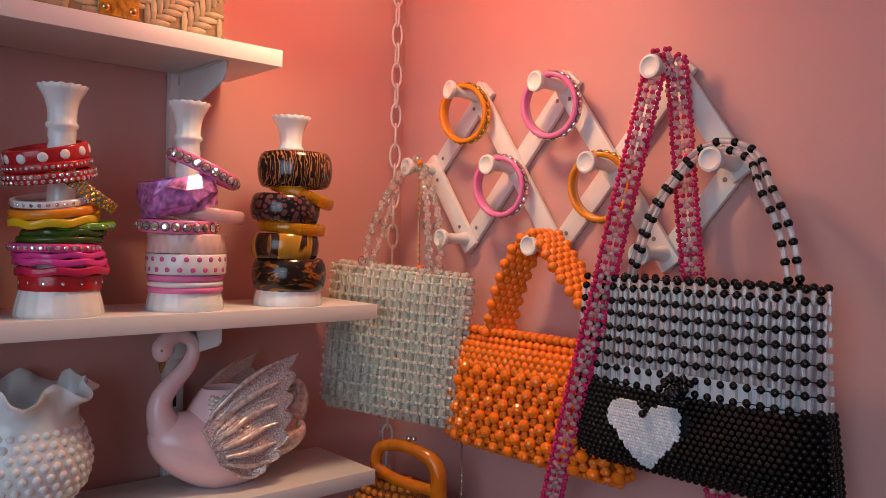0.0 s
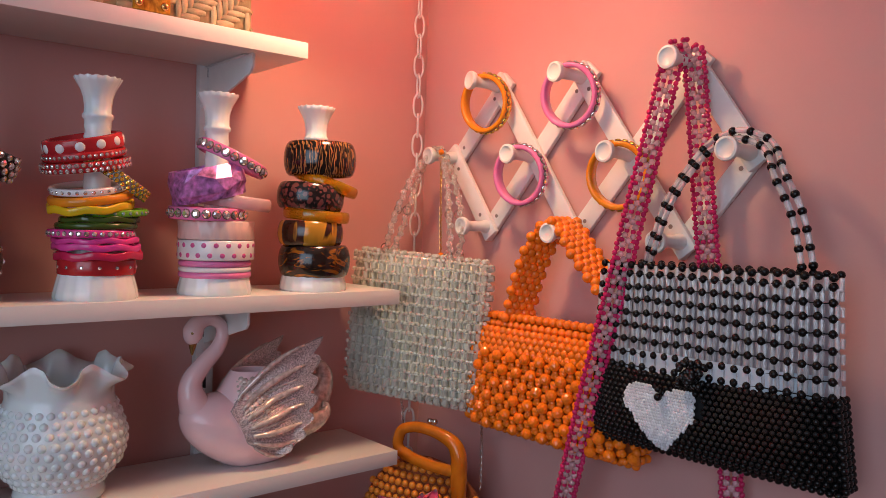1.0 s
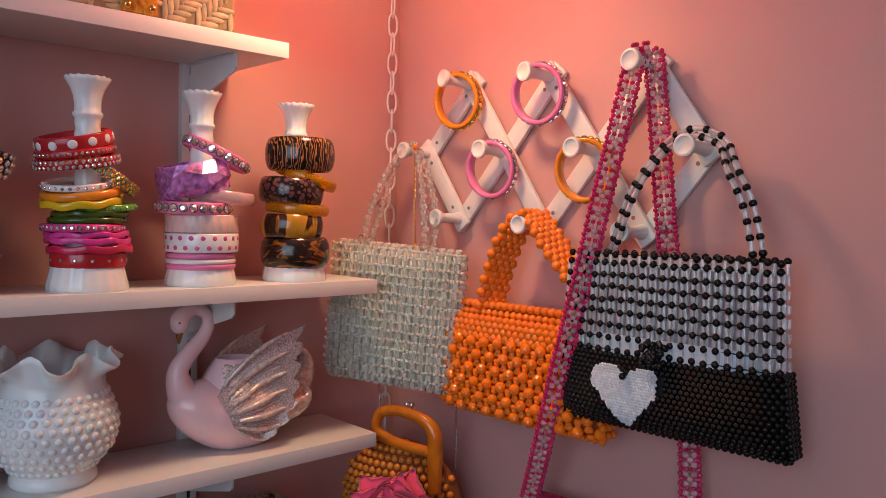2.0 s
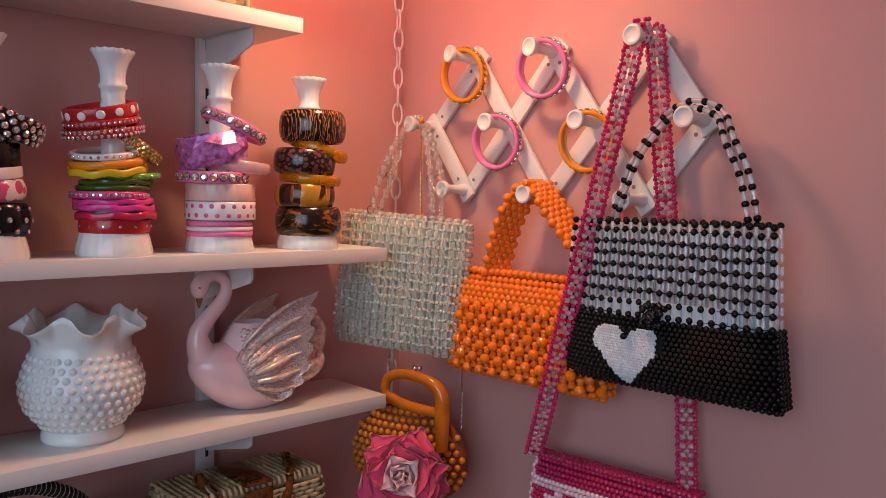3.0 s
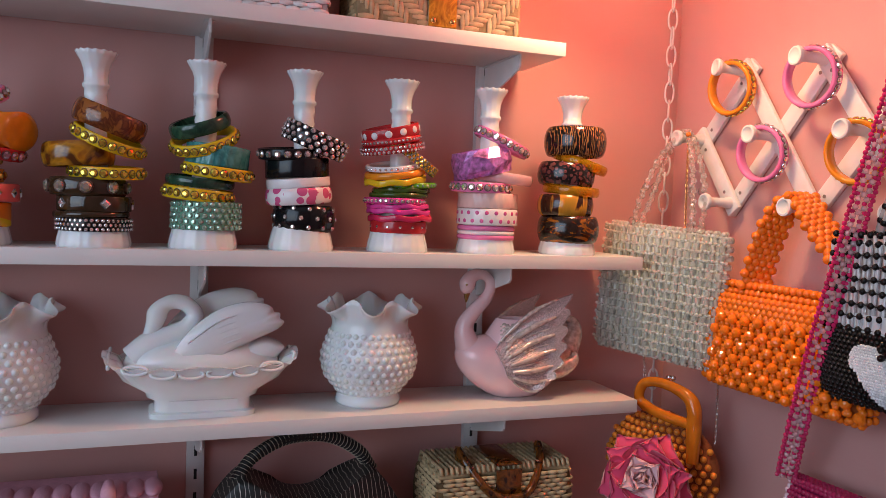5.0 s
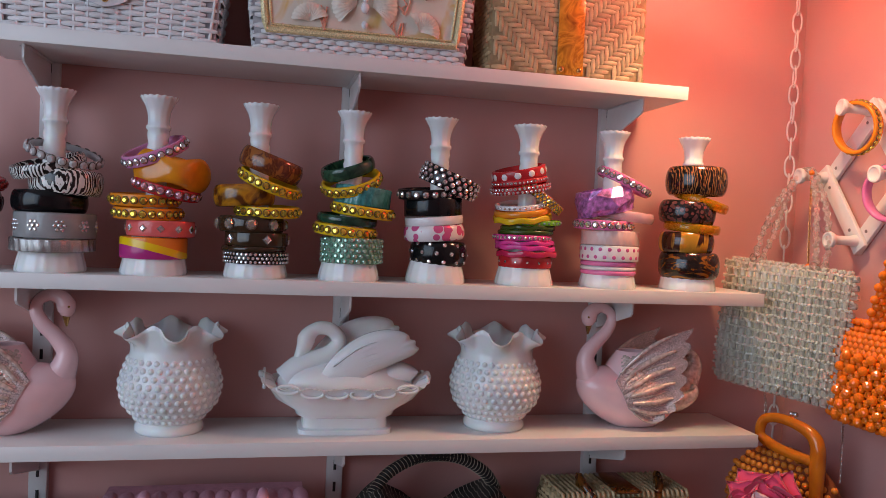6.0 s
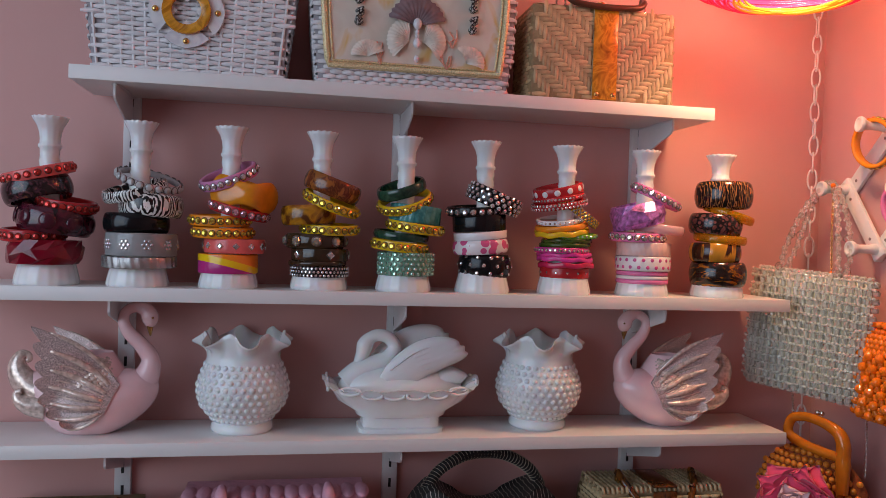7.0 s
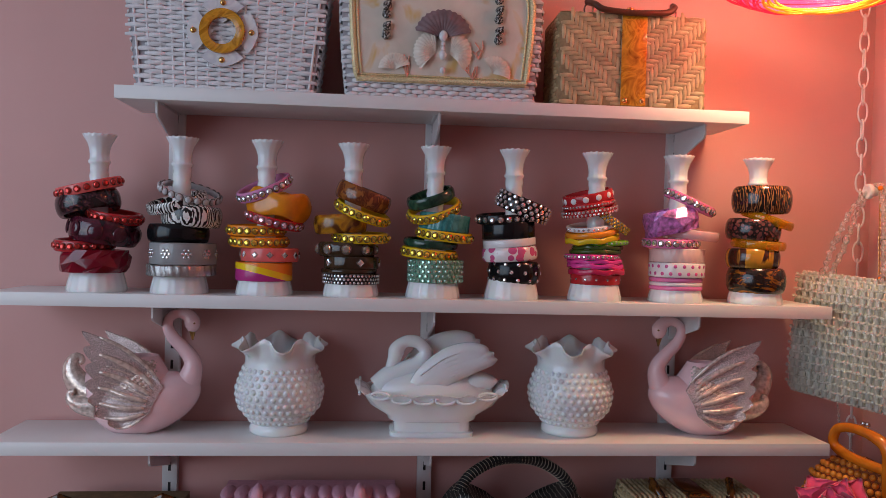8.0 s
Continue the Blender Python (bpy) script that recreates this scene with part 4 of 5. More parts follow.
bead_set(bag, "strap_core_bead", plain("clear_rose_bead", (0.97, 0.60, 0.64), 0.10, 300, each=0.12, rough=0.05, clear=0.62), core, 300, True)
o = part("key_ring", Geo().add(*tube([(0.0115 * math.cos(a), 0, 0.0115 * math.sin(a)) for a in [TAU * k / 28 for k in range(28)]], 0.0011, 8, True)), SILVER, bag)
o.location = (0.095, -0.030, H - 0.022)
o = part("clasp", Geo().add(*box(-0.003, 0.003, -0.002, 0.002, -0.03, 0, 0.001)), SILVER, bag)
o.location = (0.095, -0.030, H - 0.034)

# Orange wooden bead purse with a lucite handle
LUCITE = marbled("caramel_lucite", [(0.35, (0.52, 0.13, 0.008)), (0.65, (0.68, 0.20, 0.012))], 20, 1, rough=0.12)
purse, W = bag_frame("wooden_bead_purse", (-0.128, -0.034), (-0.056, -0.206), 0.832, "orange wooden bead purse with a caramel lucite handle")
H, D = 0.150, 0.060
body = Geo()
v, f = ICO3
body.add([(0.010 + x * W / 2 * (1 - 0.12 * z), y * D / 2, 0.078 + z * 0.077) for x, y, z in v], f)
part("crochet_body", body, KNIT, purse)
places = []
for j in range(15):
    for i in range(17):
        x, z = (-8 + i + 0.5 * (j % 2)) * 0.0118, -0.069 + j * 0.0102
        q = (x / (W / 2)) ** 2 + (z / 0.077) ** 2
        if q < 0.97:
            places.append(((0.010 + x * (1 - 0.1 * z / 0.077), -D / 2 * math.sqrt(1 - q) - 0.001, 0.078 + z), 0.0050, None))
bead_set(purse, "wooden_bead", BEAD_WOOD, places)
hoop = [(-0.006, 0.158), (-0.0185, 0.168), (-0.0195, 0.180), (-0.012, 0.194), (0.010, 0.1995), (0.038, 0.196), (0.062, 0.186), (0.071, 0.169), (0.072, 0.144), (0.0755, 0.096)]
hp = smooth_path([(x, -0.024 - 0.006 * max(0, (0.15 - z) / 0.05), z) for x, z in hoop], 8)
wide = [float(np.interp(i / (len(hp) - 1), [0, 0.3, 0.55, 0.72, 0.9, 1], [0.0075, 0.0075, 0.0085, 0.0115, 0.0125, 0.0095])) for i in range(len(hp))]
g = Geo().add(*tube(hp, wide, 14, False, 0.9))
lower = smooth_path([(-0.012, -0.024, 0.163), (0.006, -0.025, 0.1565), (0.034, -0.025, 0.1515), (0.066, -0.025, 0.149)], 6)
g.add(*tube(lower, 0.0078, 12))
part("handle", g, LUCITE, purse)
for x in (-0.003, 0.004):
    o = part("clasp", Geo().add(*lathe([(0.0018, 0), (0.0018, 0.004), (0.0036, 0.0055), (0.0042, 0.008), (0.0030, 0.0105), (0.0006, 0.0115)], 14)), SILVER, purse)
    o.location = (0.030 + x, -0.022, 0.202)


def chain_links(points, a, b, r, step):
    """Oval links along a path, each turned a quarter against the last."""
    oval = [(a * math.cos(w) * (1 if abs(math.cos(w)) < 0.9 else 0.97), 0, b * math.sin(w)) for w in [TAU * k / 18 for k in range(18)]]
    link = tube(oval, r, 6, True)
    out = []
    for k, (p, d) in enumerate(even(points, step)):
        out.append(turned(p, d) @ pose(0, 0, 0, 0, 0, 85 * (k % 2) + 58))
    return link, out


inv = purse.matrix_world.inverted()
for words, path in (("gold", [(-0.050, -0.100, 1.400), (-0.052, -0.104, 1.330), (-0.050, -0.104, 1.262)]), ("side", [(-0.050, -0.196, 1.075), (-0.050, -0.198, 1.010), (-0.052, -0.200, 0.952)]), ("inner", [(-0.112, -0.100, 1.075), (-0.110, -0.104, 1.045), (-0.110, -0.106, 1.022)])):
    g = Geo()
    link, ms = chain_links([inv @ Vector(p) for p in path], 0.0016, 0.0030, 0.0006, 0.0040)
    for m in ms:
        g.add(*link, m)
    tagged(part("fine_chain", g, GOLD if words == "gold" else SILVER, purse), kind="stuff")
bead_set(purse, "chain_bead", BEAD_ORANGE, [(inv @ Vector((-0.050, -0.100, 1.402)), 0.0042, None), (inv @ Vector((-0.050, -0.104, 1.258)), 0.0042, None)])

# White plastic chain in the corner
chain = thing("plastic_chain", pose(-0.038, -0.026, 0.95), "white plastic link chain hanging in the corner", "chain")
link, ms = chain_links([(0, 0, 0), (0.003, 0.0, 0.5), (-0.004, -0.002, 1.55)], 0.0074, 0.0172, 0.0017, 0.0292)
lm = Geo().add(*link).mesh("chain_link", 180)
lm.materials.append(CHAIN)
for m in ms:
    o = part("chain_link", lm, CHAIN, chain)
    o.matrix_local = m

# Silk rose
PETAL = plain("deep_pink_silk", (0.82, 0.065, 0.165), 0.15, 30, 0.1, 500, rough=0.75, sheen=0.3)
PETAL_IN = plain("pale_pink_silk", (0.92, 0.55, 0.57), 0.12, 40, 0.1, 500, rough=0.75, sheen=0.3)
LEAF = plain("green_silk_leaf", (0.06, 0.13, 0.045), 0.2, 40, 0.3, 400, rough=0.55)
rose = thing("silk_rose", look((-0.200, -0.240, 0.930), (-0.80, -0.95, 1.20)) @ pose(0, 0, 0, 180), "deep pink silk rose with a pale centre", "flower")


def petal(w, h, curl, cup):
    n, m = 13, 11
    v = []
    for side in (0, 1):
        for j in range(m):
            for i in range(n):
                u, q = 2 * i / (n - 1) - 1, j / (m - 1)
                half = w * (0.40 + 0.60 * math.sin(math.pi / 2 * min(1, q / 0.55))) * (1 if q < 0.55 else math.sqrt(max(0.02, 1 - ((q - 0.55) / 0.46) ** 2)))
                x, z = u * half, h * q * (1 - 0.10 * u * u * q)
                y = cup * u * u * w - curl * max(0, q - 0.55) ** 2 * h * 2.2 + 0.0010 * math.sin(5 * u + 4 * q)
                v.append((x, y - 0.0006 * side, z))
    f = grid_faces(m, n)
    k = n * m
    rim = [i for i in range(n)] + [j * n + n - 1 for j in range(1, m)] + [k - 1 - i for i in range(1, n)] + [j * n for j in range(m - 2, 0, -1)]
    walls = [(rim[i], rim[(i + 1) % len(rim)], rim[(i + 1) % len(rim)] + k, rim[i] + k) for i in range(len(rim))]
    return v, f + [tuple(q + k for q in reversed(t)) for t in f] + walls


rnd = random.Random(7)
for ring, (n, r, w, h, lean, mat_) in enumerate(((3, 0.003, 0.010, 0.024, 2, PETAL_IN), (4, 0.008, 0.015, 0.027, 10, PETAL_IN), (4, 0.013, 0.020, 0.030, 18, PETAL_IN), (5, 0.017, 0.027, 0.034, 32, PETAL),
                                                 (5, 0.020, 0.033, 0.038, 48, PETAL), (5, 0.022, 0.037, 0.040, 63, PETAL))):
    for k in range(n):
        a = 360 * (k + 0.5 * (ring % 2)) / n + rnd.uniform(-14, 14) + 17 * ring
        lean_k = lean + rnd.uniform(-7, 7)
        o = part("petal", Geo().add(*petal(w * rnd.uniform(0.92, 1.14), h * rnd.uniform(0.94, 1.1), 0.45 + 0.2 * ring, 0.50)), mat_, rose, smooth=180)
        o.matrix_local = pose(0, 0, 0, 0, 0, a) @ pose(0, -r * 0.8, -0.006 - 0.002 * ring, lean_k, rnd.uniform(-6, 6), 0)
inv = rose.matrix_world.inverted()
stem = [inv @ Vector(p) for p in ((-0.194, -0.234, 0.922), (-0.185, -0.220, 0.880), (-0.180, -0.160, 0.820), (-0.175, -0.110, 0.776))]
part("stem", Geo().add(*tube(smooth_path(stem, 8), 0.0026, 8)), LEAF, rose)
for p, q in (((-0.250, -0.215, 0.838), (40, -30, 30)), ((-0.170, -0.235, 0.830), (40, 40, -50))):
    o = part("leaf", Geo().add(*petal(0.020, 0.050, 0.2, 0.25)), LEAF, rose, smooth=180)
    o.matrix_world = pose(*p, *q)
    o.matrix_parent_inverse = inv
    o.matrix_basis = pose(*p, *q)

# ---- swans, hobnail vases, swan dish ----
GLAZE = plain("pink_glazed_ceramic", (0.84, 0.56, 0.57), 0.06, 20, rough=0.22, coat=0.25)
GLITTER = plain("silver_pink_glitter_glaze", (0.62, 0.47, 0.45), 0.75, 620, 1.0, 620, rough=0.22, metal=0.45)
GILT = plain("worn_gilt", (0.45, 0.28, 0.10), 0.4, 200, rough=0.25, metal=0.8)
INSIDE = plain("dark_glaze_inside", (0.20, 0.08, 0.08), 0.1, rough=0.4)


FEATHER = plain("pearl_gilt_feather_glaze", (0.74, 0.60, 0.52), 0.35, 160, 0.3, 300, rough=0.14, metal=0.35)


def flank(x, z):
    """Half the thickness of the swan's body at a place of its side."""
    return 0.047 * math.sqrt(max(0.0, 1 - (x / 0.098) ** 2 - ((z - 0.050) / 0.060) ** 2))


TIPS = [(0.074, 0.167), (0.071, 0.138), (0.068, 0.110), (0.068, 0.085), (0.063, 0.059), (0.051, 0.036), (0.030, 0.020)]
ROOTS = [(-0.044, 0.078), (-0.040, 0.070), (-0.036, 0.062), (-0.032, 0.054), (-0.029, 0.047), (-0.027, 0.041), (-0.024, 0.036)]


def on_wing(q, t, side):
    """A place on the wing: q counts the feathers from the top one, t runs from root to tip."""
    i = min(int(q), len(TIPS) - 2)
    r = Vector(ROOTS[i]).lerp(Vector(ROOTS[i + 1]), q - i)
    e = Vector(TIPS[i]).lerp(Vector(TIPS[i + 1]), q - i)
    ridge = abs(math.cos(math.pi * q))
    p = r.lerp(e, t * (1 - 0.10 * (1 - ridge)))
    bow = math.sin(math.pi * t) * (0.012 - 0.004 * q)
    x, z = p.x - bow * 0.55, p.y + bow
    y = max(flank(x, z) + 0.0025, 0.026 + 0.026 * t) + 0.0042 * ridge * min(1, 3 * t) * (1.1 - 0.5 * t)
    return Vector((x, side * y, z))


def swan(m, back):
    """A swan planter that faces -x; back: the side whose wing is seen from behind."""
    sw = thing("swan_planter", m, "pink glazed ceramic swan planter with silver glitter wings", "figurine", "swan planters")
    v, f = ico(5)
    out = []
    for x, y, z in v:
        px, pz = x * 0.096, z * (0.054 if z < 0 else 0.046)
        if x > 0.35:
            pz += 0.055 * (x - 0.35) ** 1.5
        if x < -0.2:
            pz += 0.022 * (-0.2 - x)
        py = y * 0.047 * (1 - 0.30 * max(0, x) ** 2)
        out.append((px, py, max(0.0, (pz + 0.050) * 1.02 - 0.002)))
    g = Geo().add(out, f)
    neck = [(-0.040, 0, 0.050), (-0.064, 0, 0.066), (-0.0790, 0, 0.088), (-0.082, 0, 0.112), (-0.067, 0, 0.134), (-0.050, 0, 0.152), (-0.042, 0, 0.170), (-0.046, 0, 0.1845), (-0.060, 0, 0.191), (-0.0735, 0, 0.187), (-0.080, 0, 0.1775), (-0.0805, 0, 0.168), (-0.0795, 0, 0.162)]
    rad = [0.030, 0.0270, 0.0185, 0.0135, 0.0112, 0.0100, 0.0086, 0.0078, 0.0084, 0.0108, 0.0130, 0.0112, 0.0066]
    p = smooth_path(neck, 6)
    g.add(*tube(p, [float(np.interp(i / 6, range(len(rad)), rad)) for i in range(len(p))], 24))
    part("body", g, GLAZE, sw, smooth=60)
    part("beak", Geo().add(*tube([(-0.0805, 0, 0.166), (-0.0810, 0, 0.157), (-0.0815, 0, 0.147)], [0.0060, 0.0042, 0.0012], 12)), GILT, sw, "worn gilt beak")
    for s in (-1, 1):
        part("eye", Geo().add(*ICO2, turned((-0.085, s * 0.0110, 0.176), (-0.3, s, 0), (0.0022, 0.0022, 0.0010))), GILT, sw, smooth=180)
    # the collar that rises to the opening, with rows of small scale feathers
    g = Geo().add(*lathe([(0.050, 0.076), (0.044, 0.092), (0.034, 0.108), (0.0265, 0.120), (0.0250, 0.1225), (0.0232, 0.1215), (0.0225, 0.100)], 40, lambda a, r, z: (r * (0.94 + 0.06 * math.cos(2 * a)), z), cap=False), pose(-0.004, 0, 0, 0, 0, 0))
    part("collar", g, GLAZE, sw)
    part("soil_hollow", Geo().add(*lathe([(0.0235, 0.0), (0.0005, 0.0)], 28), pose(-0.004, 0, 0.1120)), INSIDE, sw)
    g = Geo()
    for k in range(240):
        a, q = k * 2.39996, (k + 0.5) / 240
        r, z = 0.0490 - 0.0215 * q, 0.077 + 0.039 * q
        g.add(*ICO2, turned((-0.004 + (r - 0.001) * math.cos(a), (r - 0.001) * math.sin(a), z), (math.cos(a), math.sin(a), 0.75), (0.0040, 0.0040, 0.0014)))
    tagged(part("scale_relief", g, FEATHER, sw, smooth=180), kind="stuff")
    for s in (-1, 1):
        k_ = 0.93 if s == back else 1.0
        NS, NT = 8, 18
        rows = (len(TIPS) - 1) * NS + 1
        v = []
        for layer in (0, 1):
            for a in range(rows):
                for c in range(NT):
                    p = on_wing(a / NS, c / (NT - 1), s)
                    v.append((p.x - (0.006 if s == back else 0), p.y - s * 0.0036 * layer, p.z * k_))
        f = grid_faces(rows, NT)
        n = rows * NT
        rim = list(range(NT)) + [j * NT + NT - 1 for j in range(1, rows)] + [n - 1 - i for i in range(1, NT)] + [j * NT for j in range(rows - 2, 0, -1)]
        f = f + [tuple(q + n for q in reversed(t)) for t in f] + [(rim[i], rim[(i + 1) % len(rim)], rim[(i + 1) % len(rim)] + n, rim[i] + n) for i in range(len(rim))]
        wing = part("wing", Geo().add(v, f), GLITTER, sw, "silver glitter wing", smooth=70)
        for q, r in ((0.0, 0.0026), (0.98, 0.0034), (1.5, 0.0012), (2.0, 0.0034), (2.5, 0.0012), (3.0, 0.0032), (3.5, 0.0012), (4.0, 0.0030), (5.0, 0.0026), (6.0, 0.0020)):
            line = []
            for c in range(14):
                t = 0.10 + 0.72 * c / 13
                p = on_wing(q, t, s)
                line.append((p.x - (0.006 if s == back else 0), p.y + s * 0.0003, p.z * k_))
            part("feather", Geo().add(*tube(line, [r * (0.35 + 1.0 * math.sin(math.pi * (0.12 + 0.80 * c / 13))) for c in range(14)], 8)), FEATHER, wing, smooth=180)
    tail = smooth_path([(0.062, 0, 0.056), (0.084, 0, 0.068), (0.099, 0, 0.086), (0.1045, 0, 0.104), (0.099, 0, 0.118), (0.090, 0, 0.119), (0.0875, 0, 0.112), (0.092, 0, 0.109)], 6)
    part("tail", Geo().add(*tube(tail, [0.024 * max(0, 1 - 1.5 * i / len(tail)) + 0.0062 - 0.0024 * i / len(tail) for i in range(len(tail))], 14, False, 0.85)), FEATHER, sw, smooth=180)
    for x, y, z, r in ((0.1055, 0.0, 0.088, 0.0045), (0.1085, 0.0, 0.097, 0.0040), (0.100, -0.008, 0.078, 0.0048), (0.100, 0.008, 0.078, 0.0048)):
        part("tail_bead", Geo().add(*ICO2, turned((x, y, z), (0, 0, 1), r)), FEATHER, sw, smooth=180)
    for dy in (-0.014, 0.014):
        curl = smooth_path([(0.062, dy, 0.044), (0.082, dy * 1.3, 0.047), (0.096, dy * 1.5, 0.056), (0.099, dy * 1.5, 0.066), (0.092, dy * 1.5, 0.068)], 6)
        part("tail_curl", Geo().add(*tube(curl, [0.016 * max(0, 1 - 1.4 * i / len(curl)) + 0.0046 for i in range(len(curl))], 12)), FEATHER, sw, smooth=180)


swan(pose(-0.320, -0.078, LOW_Z, 0, 0, -3) @ Matrix.Scale(0.915, 4), 1)
swan(pose(-1.184, -0.078, LOW_Z, 0, 0, 183) @ Matrix.Scale(0.915, 4), -1)


def hob_rim(a, r, z):
    """Seven squarish ruffles at the rim: the lobes that lean out droop, the folds between them stand up."""
    k = min(1.15, max(0.0, (z - 0.110) / 0.027)) ** 1.3
    c = math.tanh(2.0 * math.cos(7 * a)) / math.tanh(2.0)
    return r * (1 + k * (0.115 * c + 0.015 * math.cos(14 * a))), z + k * (-0.0072 * c - 0.0012 * math.cos(21 * a) - 0.002)


HOB = [(0.034, 0.004), (0.036, 0.0), (0.0425, 0.0), (0.0440, 0.004), (0.0430, 0.010), (0.0400, 0.014), (0.0480, 0.024), (0.0590, 0.038), (0.0640, 0.054), (0.0640, 0.068), (0.0590, 0.084), (0.0540, 0.097), (0.0515, 0.106),
       (0.0520, 0.113), (0.0545, 0.120), (0.0590, 0.127), (0.0635, 0.132), (0.0652, 0.1345), (0.0648, 0.1380), (0.0612, 0.1375), (0.0560, 0.132), (0.0515, 0.124), (0.0490, 0.115), (0.0480, 0.106), (0.046, 0.095), (0.055, 0.08), (0.058, 0.06), (0.045, 0.03), (0.02, 0.02)]
hob_body = Geo().add(*lathe(HOB, 180, hob_rim)).mesh("body", 70)
hob_body.materials.append(MILK)
g = Geo()
for j in range(9):
    z = 0.020 + j * 0.0094
    r = float(np.interp(z, [q[1] for q in HOB[5:13]], [q[0] for q in HOB[5:13]]))
    n = 33
    for k in range(n):
        a = TAU * (k + 0.5 * (j % 2)) / n
        g.add(*ICO2, turned(((r - 0.0022) * math.cos(a), (r - 0.0022) * math.sin(a), z), (0, 0, 1), 0.0050 * (0.45 + 0.55 * r / 0.064)))
hobs = g.mesh("hobnail_relief", 180)
hobs.materials.append(MILK)
for x in (-0.534, -0.980):
    t_ = thing("hobnail_vase", pose(x, -0.074, LOW_Z, 0, 0, -90 + (-12 if x > -0.7 else 9)), "white milk glass hobnail vase with ruffled rim", "vase", "hobnail vases")
    part("body", hob_body, MILK, t_)
    tagged(part("hobnail_relief", hobs, MILK, t_), kind="stuff")

dish = thing("swan_dish", pose(-0.751, -0.080, LOW_Z), "white milk glass covered dish with a swan lid", "dish")


def oblong(sections, n=64, wave=0.0):
    v = []
    for z, a, b in sections:
        for k in range(n):
            w = TAU * k / n
            c, s = math.cos(w), math.sin(w)
            e = 0.62 if z > 0.022 else 0.34
            k_ = wave if z > 0.055 else 0
            point = max(0, abs(c) - 0.8) / 0.2
            v.append((a * math.copysign(abs(c) ** e, c), b * math.copysign(abs(s) ** e, s), z + k_ * math.cos(24 * w) + (0.012 * point ** 2 if z > 0.05 else 0)))
    return v, grid_faces(len(sections), n, False, True) + [tuple(reversed(range(n))), tuple(range((len(sections) - 1) * n, len(sections) * n))]


part("bowl", Geo().add(*oblong([(0, 0.063, 0.036), (0.006, 0.063, 0.036), (0.0075, 0.057, 0.031), (0.021, 0.057, 0.031), (0.024, 0.066, 0.038), (0.030, 0.068, 0.040), (0.046, 0.094, 0.050), (0.060, 0.108, 0.056),
                                (0.066, 0.117, 0.060), (0.0665, 0.115, 0.058), (0.060, 0.100, 0.050), (0.05, 0.085, 0.042)], 120, 0.0016)), MILK, dish, smooth=60)
loop = tube([(0.0140 * math.cos(a), 0.0, 0.0052 * math.sin(a)) for a in [TAU * i / 20 for i in range(20)]], 0.0022, 8, True)
for s in (-1, 1):
    for k in range(6):
        x = (k - 2.5) * 0.0315
        y = s * 0.0555 * (1 - (abs(x) / 0.118) ** 3.2) ** (1 / 3.2)
        o = part("rim_loop", Geo().add(*loop), MILK, dish, smooth=180)
        o.matrix_local = pose(x, y, 0.0585 + 0.006 * (abs(x) / 0.08) ** 4, 20 * s, 0, -12 * s * x / 0.08)
    for y in (-0.018, 0.018):
        o = part("rim_loop", Geo().add(*loop), MILK, dish, smooth=180)
        o.matrix_local = pose(s * 0.109, y, 0.070, 0, 25 * s, 90)


def slab(outline, y0, y1, swell=0.0):
    """An outline in x and z, thick from y0 to y1, its middle swollen."""
    n = len(outline)
    cx, cz = sum(p[0] for p in outline) / n, sum(p[1] for p in outline) / n
    v, f = [], []
    rings = [(y0 - swell, 0.55), (y0 - swell * 0.6, 0.82), (y0, 1.0), (y1, 1.0), (y1 + swell * 0.6, 0.82), (y1 + swell, 0.55)]
    for y, k in rings:
        v += [(cx + (x - cx) * k, y, cz + (z - cz) * k) for x, z in outline]
    f = grid_faces(len(rings), n, False, True) + [tuple(reversed(range(n))), tuple(range((len(rings) - 1) * n, len(rings) * n))]
    return v, f


g = Geo()
v, f = ICO3
g.add([(x * 0.095, y * 0.040, max(0.050, 0.062 + z * 0.036)) for x, y, z in v], f)
neck = smooth_path([(-0.078, 0, 0.066), (-0.060, 0, 0.084), (-0.036, 0, 0.094), (-0.018, 0, 0.105), (-0.011, 0, 0.122), (-0.022, 0, 0.136), (-0.040, 0, 0.138), (-0.053, 0, 0.128), (-0.058, 0, 0.112), (-0.064, 0, 0.096), (-0.070, 0, 0.086)], 6)
g.add(*tube(neck, [float(np.interp(i / len(neck), [0, 0.25, 0.45, 0.62, 0.72, 0.82, 1], [0.022, 0.015, 0.0095, 0.0092, 0.0125, 0.0095, 0.0060])) for i in range(len(neck))], 18))
wing = [(-0.040, 0.070), (-0.028, 0.094), (-0.006, 0.117), (0.020, 0.134), (0.049, 0.141), (0.070, 0.139), (0.080, 0.1345), (0.083, 0.1285), (0.090, 0.127), (0.0905, 0.1205), (0.0955, 0.116), (0.088, 0.1075), (0.076, 0.1015), (0.058, 0.0935), (0.034, 0.082), (0.012, 0.068)]
lid = part("lid", g, MILK, dish, smooth=60)
g = Geo().add(*slab([(p.x, p.z) for p in smooth_path([(x, 0, z) for x, z in wing], 4)], -0.030, -0.024, 0.008))
part("wing", Geo().add(*slab([(p.x, p.z + 0.012) for p in smooth_path([(x - 0.014, 0, z) for x, z in wing], 4)], 0.024, 0.030, 0.008)), MILK, lid, smooth=60)
for k in range(5):
    q = k / 4
    line = smooth_path([(-0.020 + 0.012 * q, 0, 0.092 - 0.016 * q), (0.020 + 0.008 * q, 0, 0.121 - 0.028 * q), (0.066 + 0.014 * q, 0, 0.131 - 0.022 * q)], 6)
    g.add(*tube([(p.x, -0.0375 + 0.004 * abs(2 * i / len(line) - 1), p.z) for i, p in enumerate(line)], 0.0016, 6))
part("wing", g, MILK, lid, smooth=60)
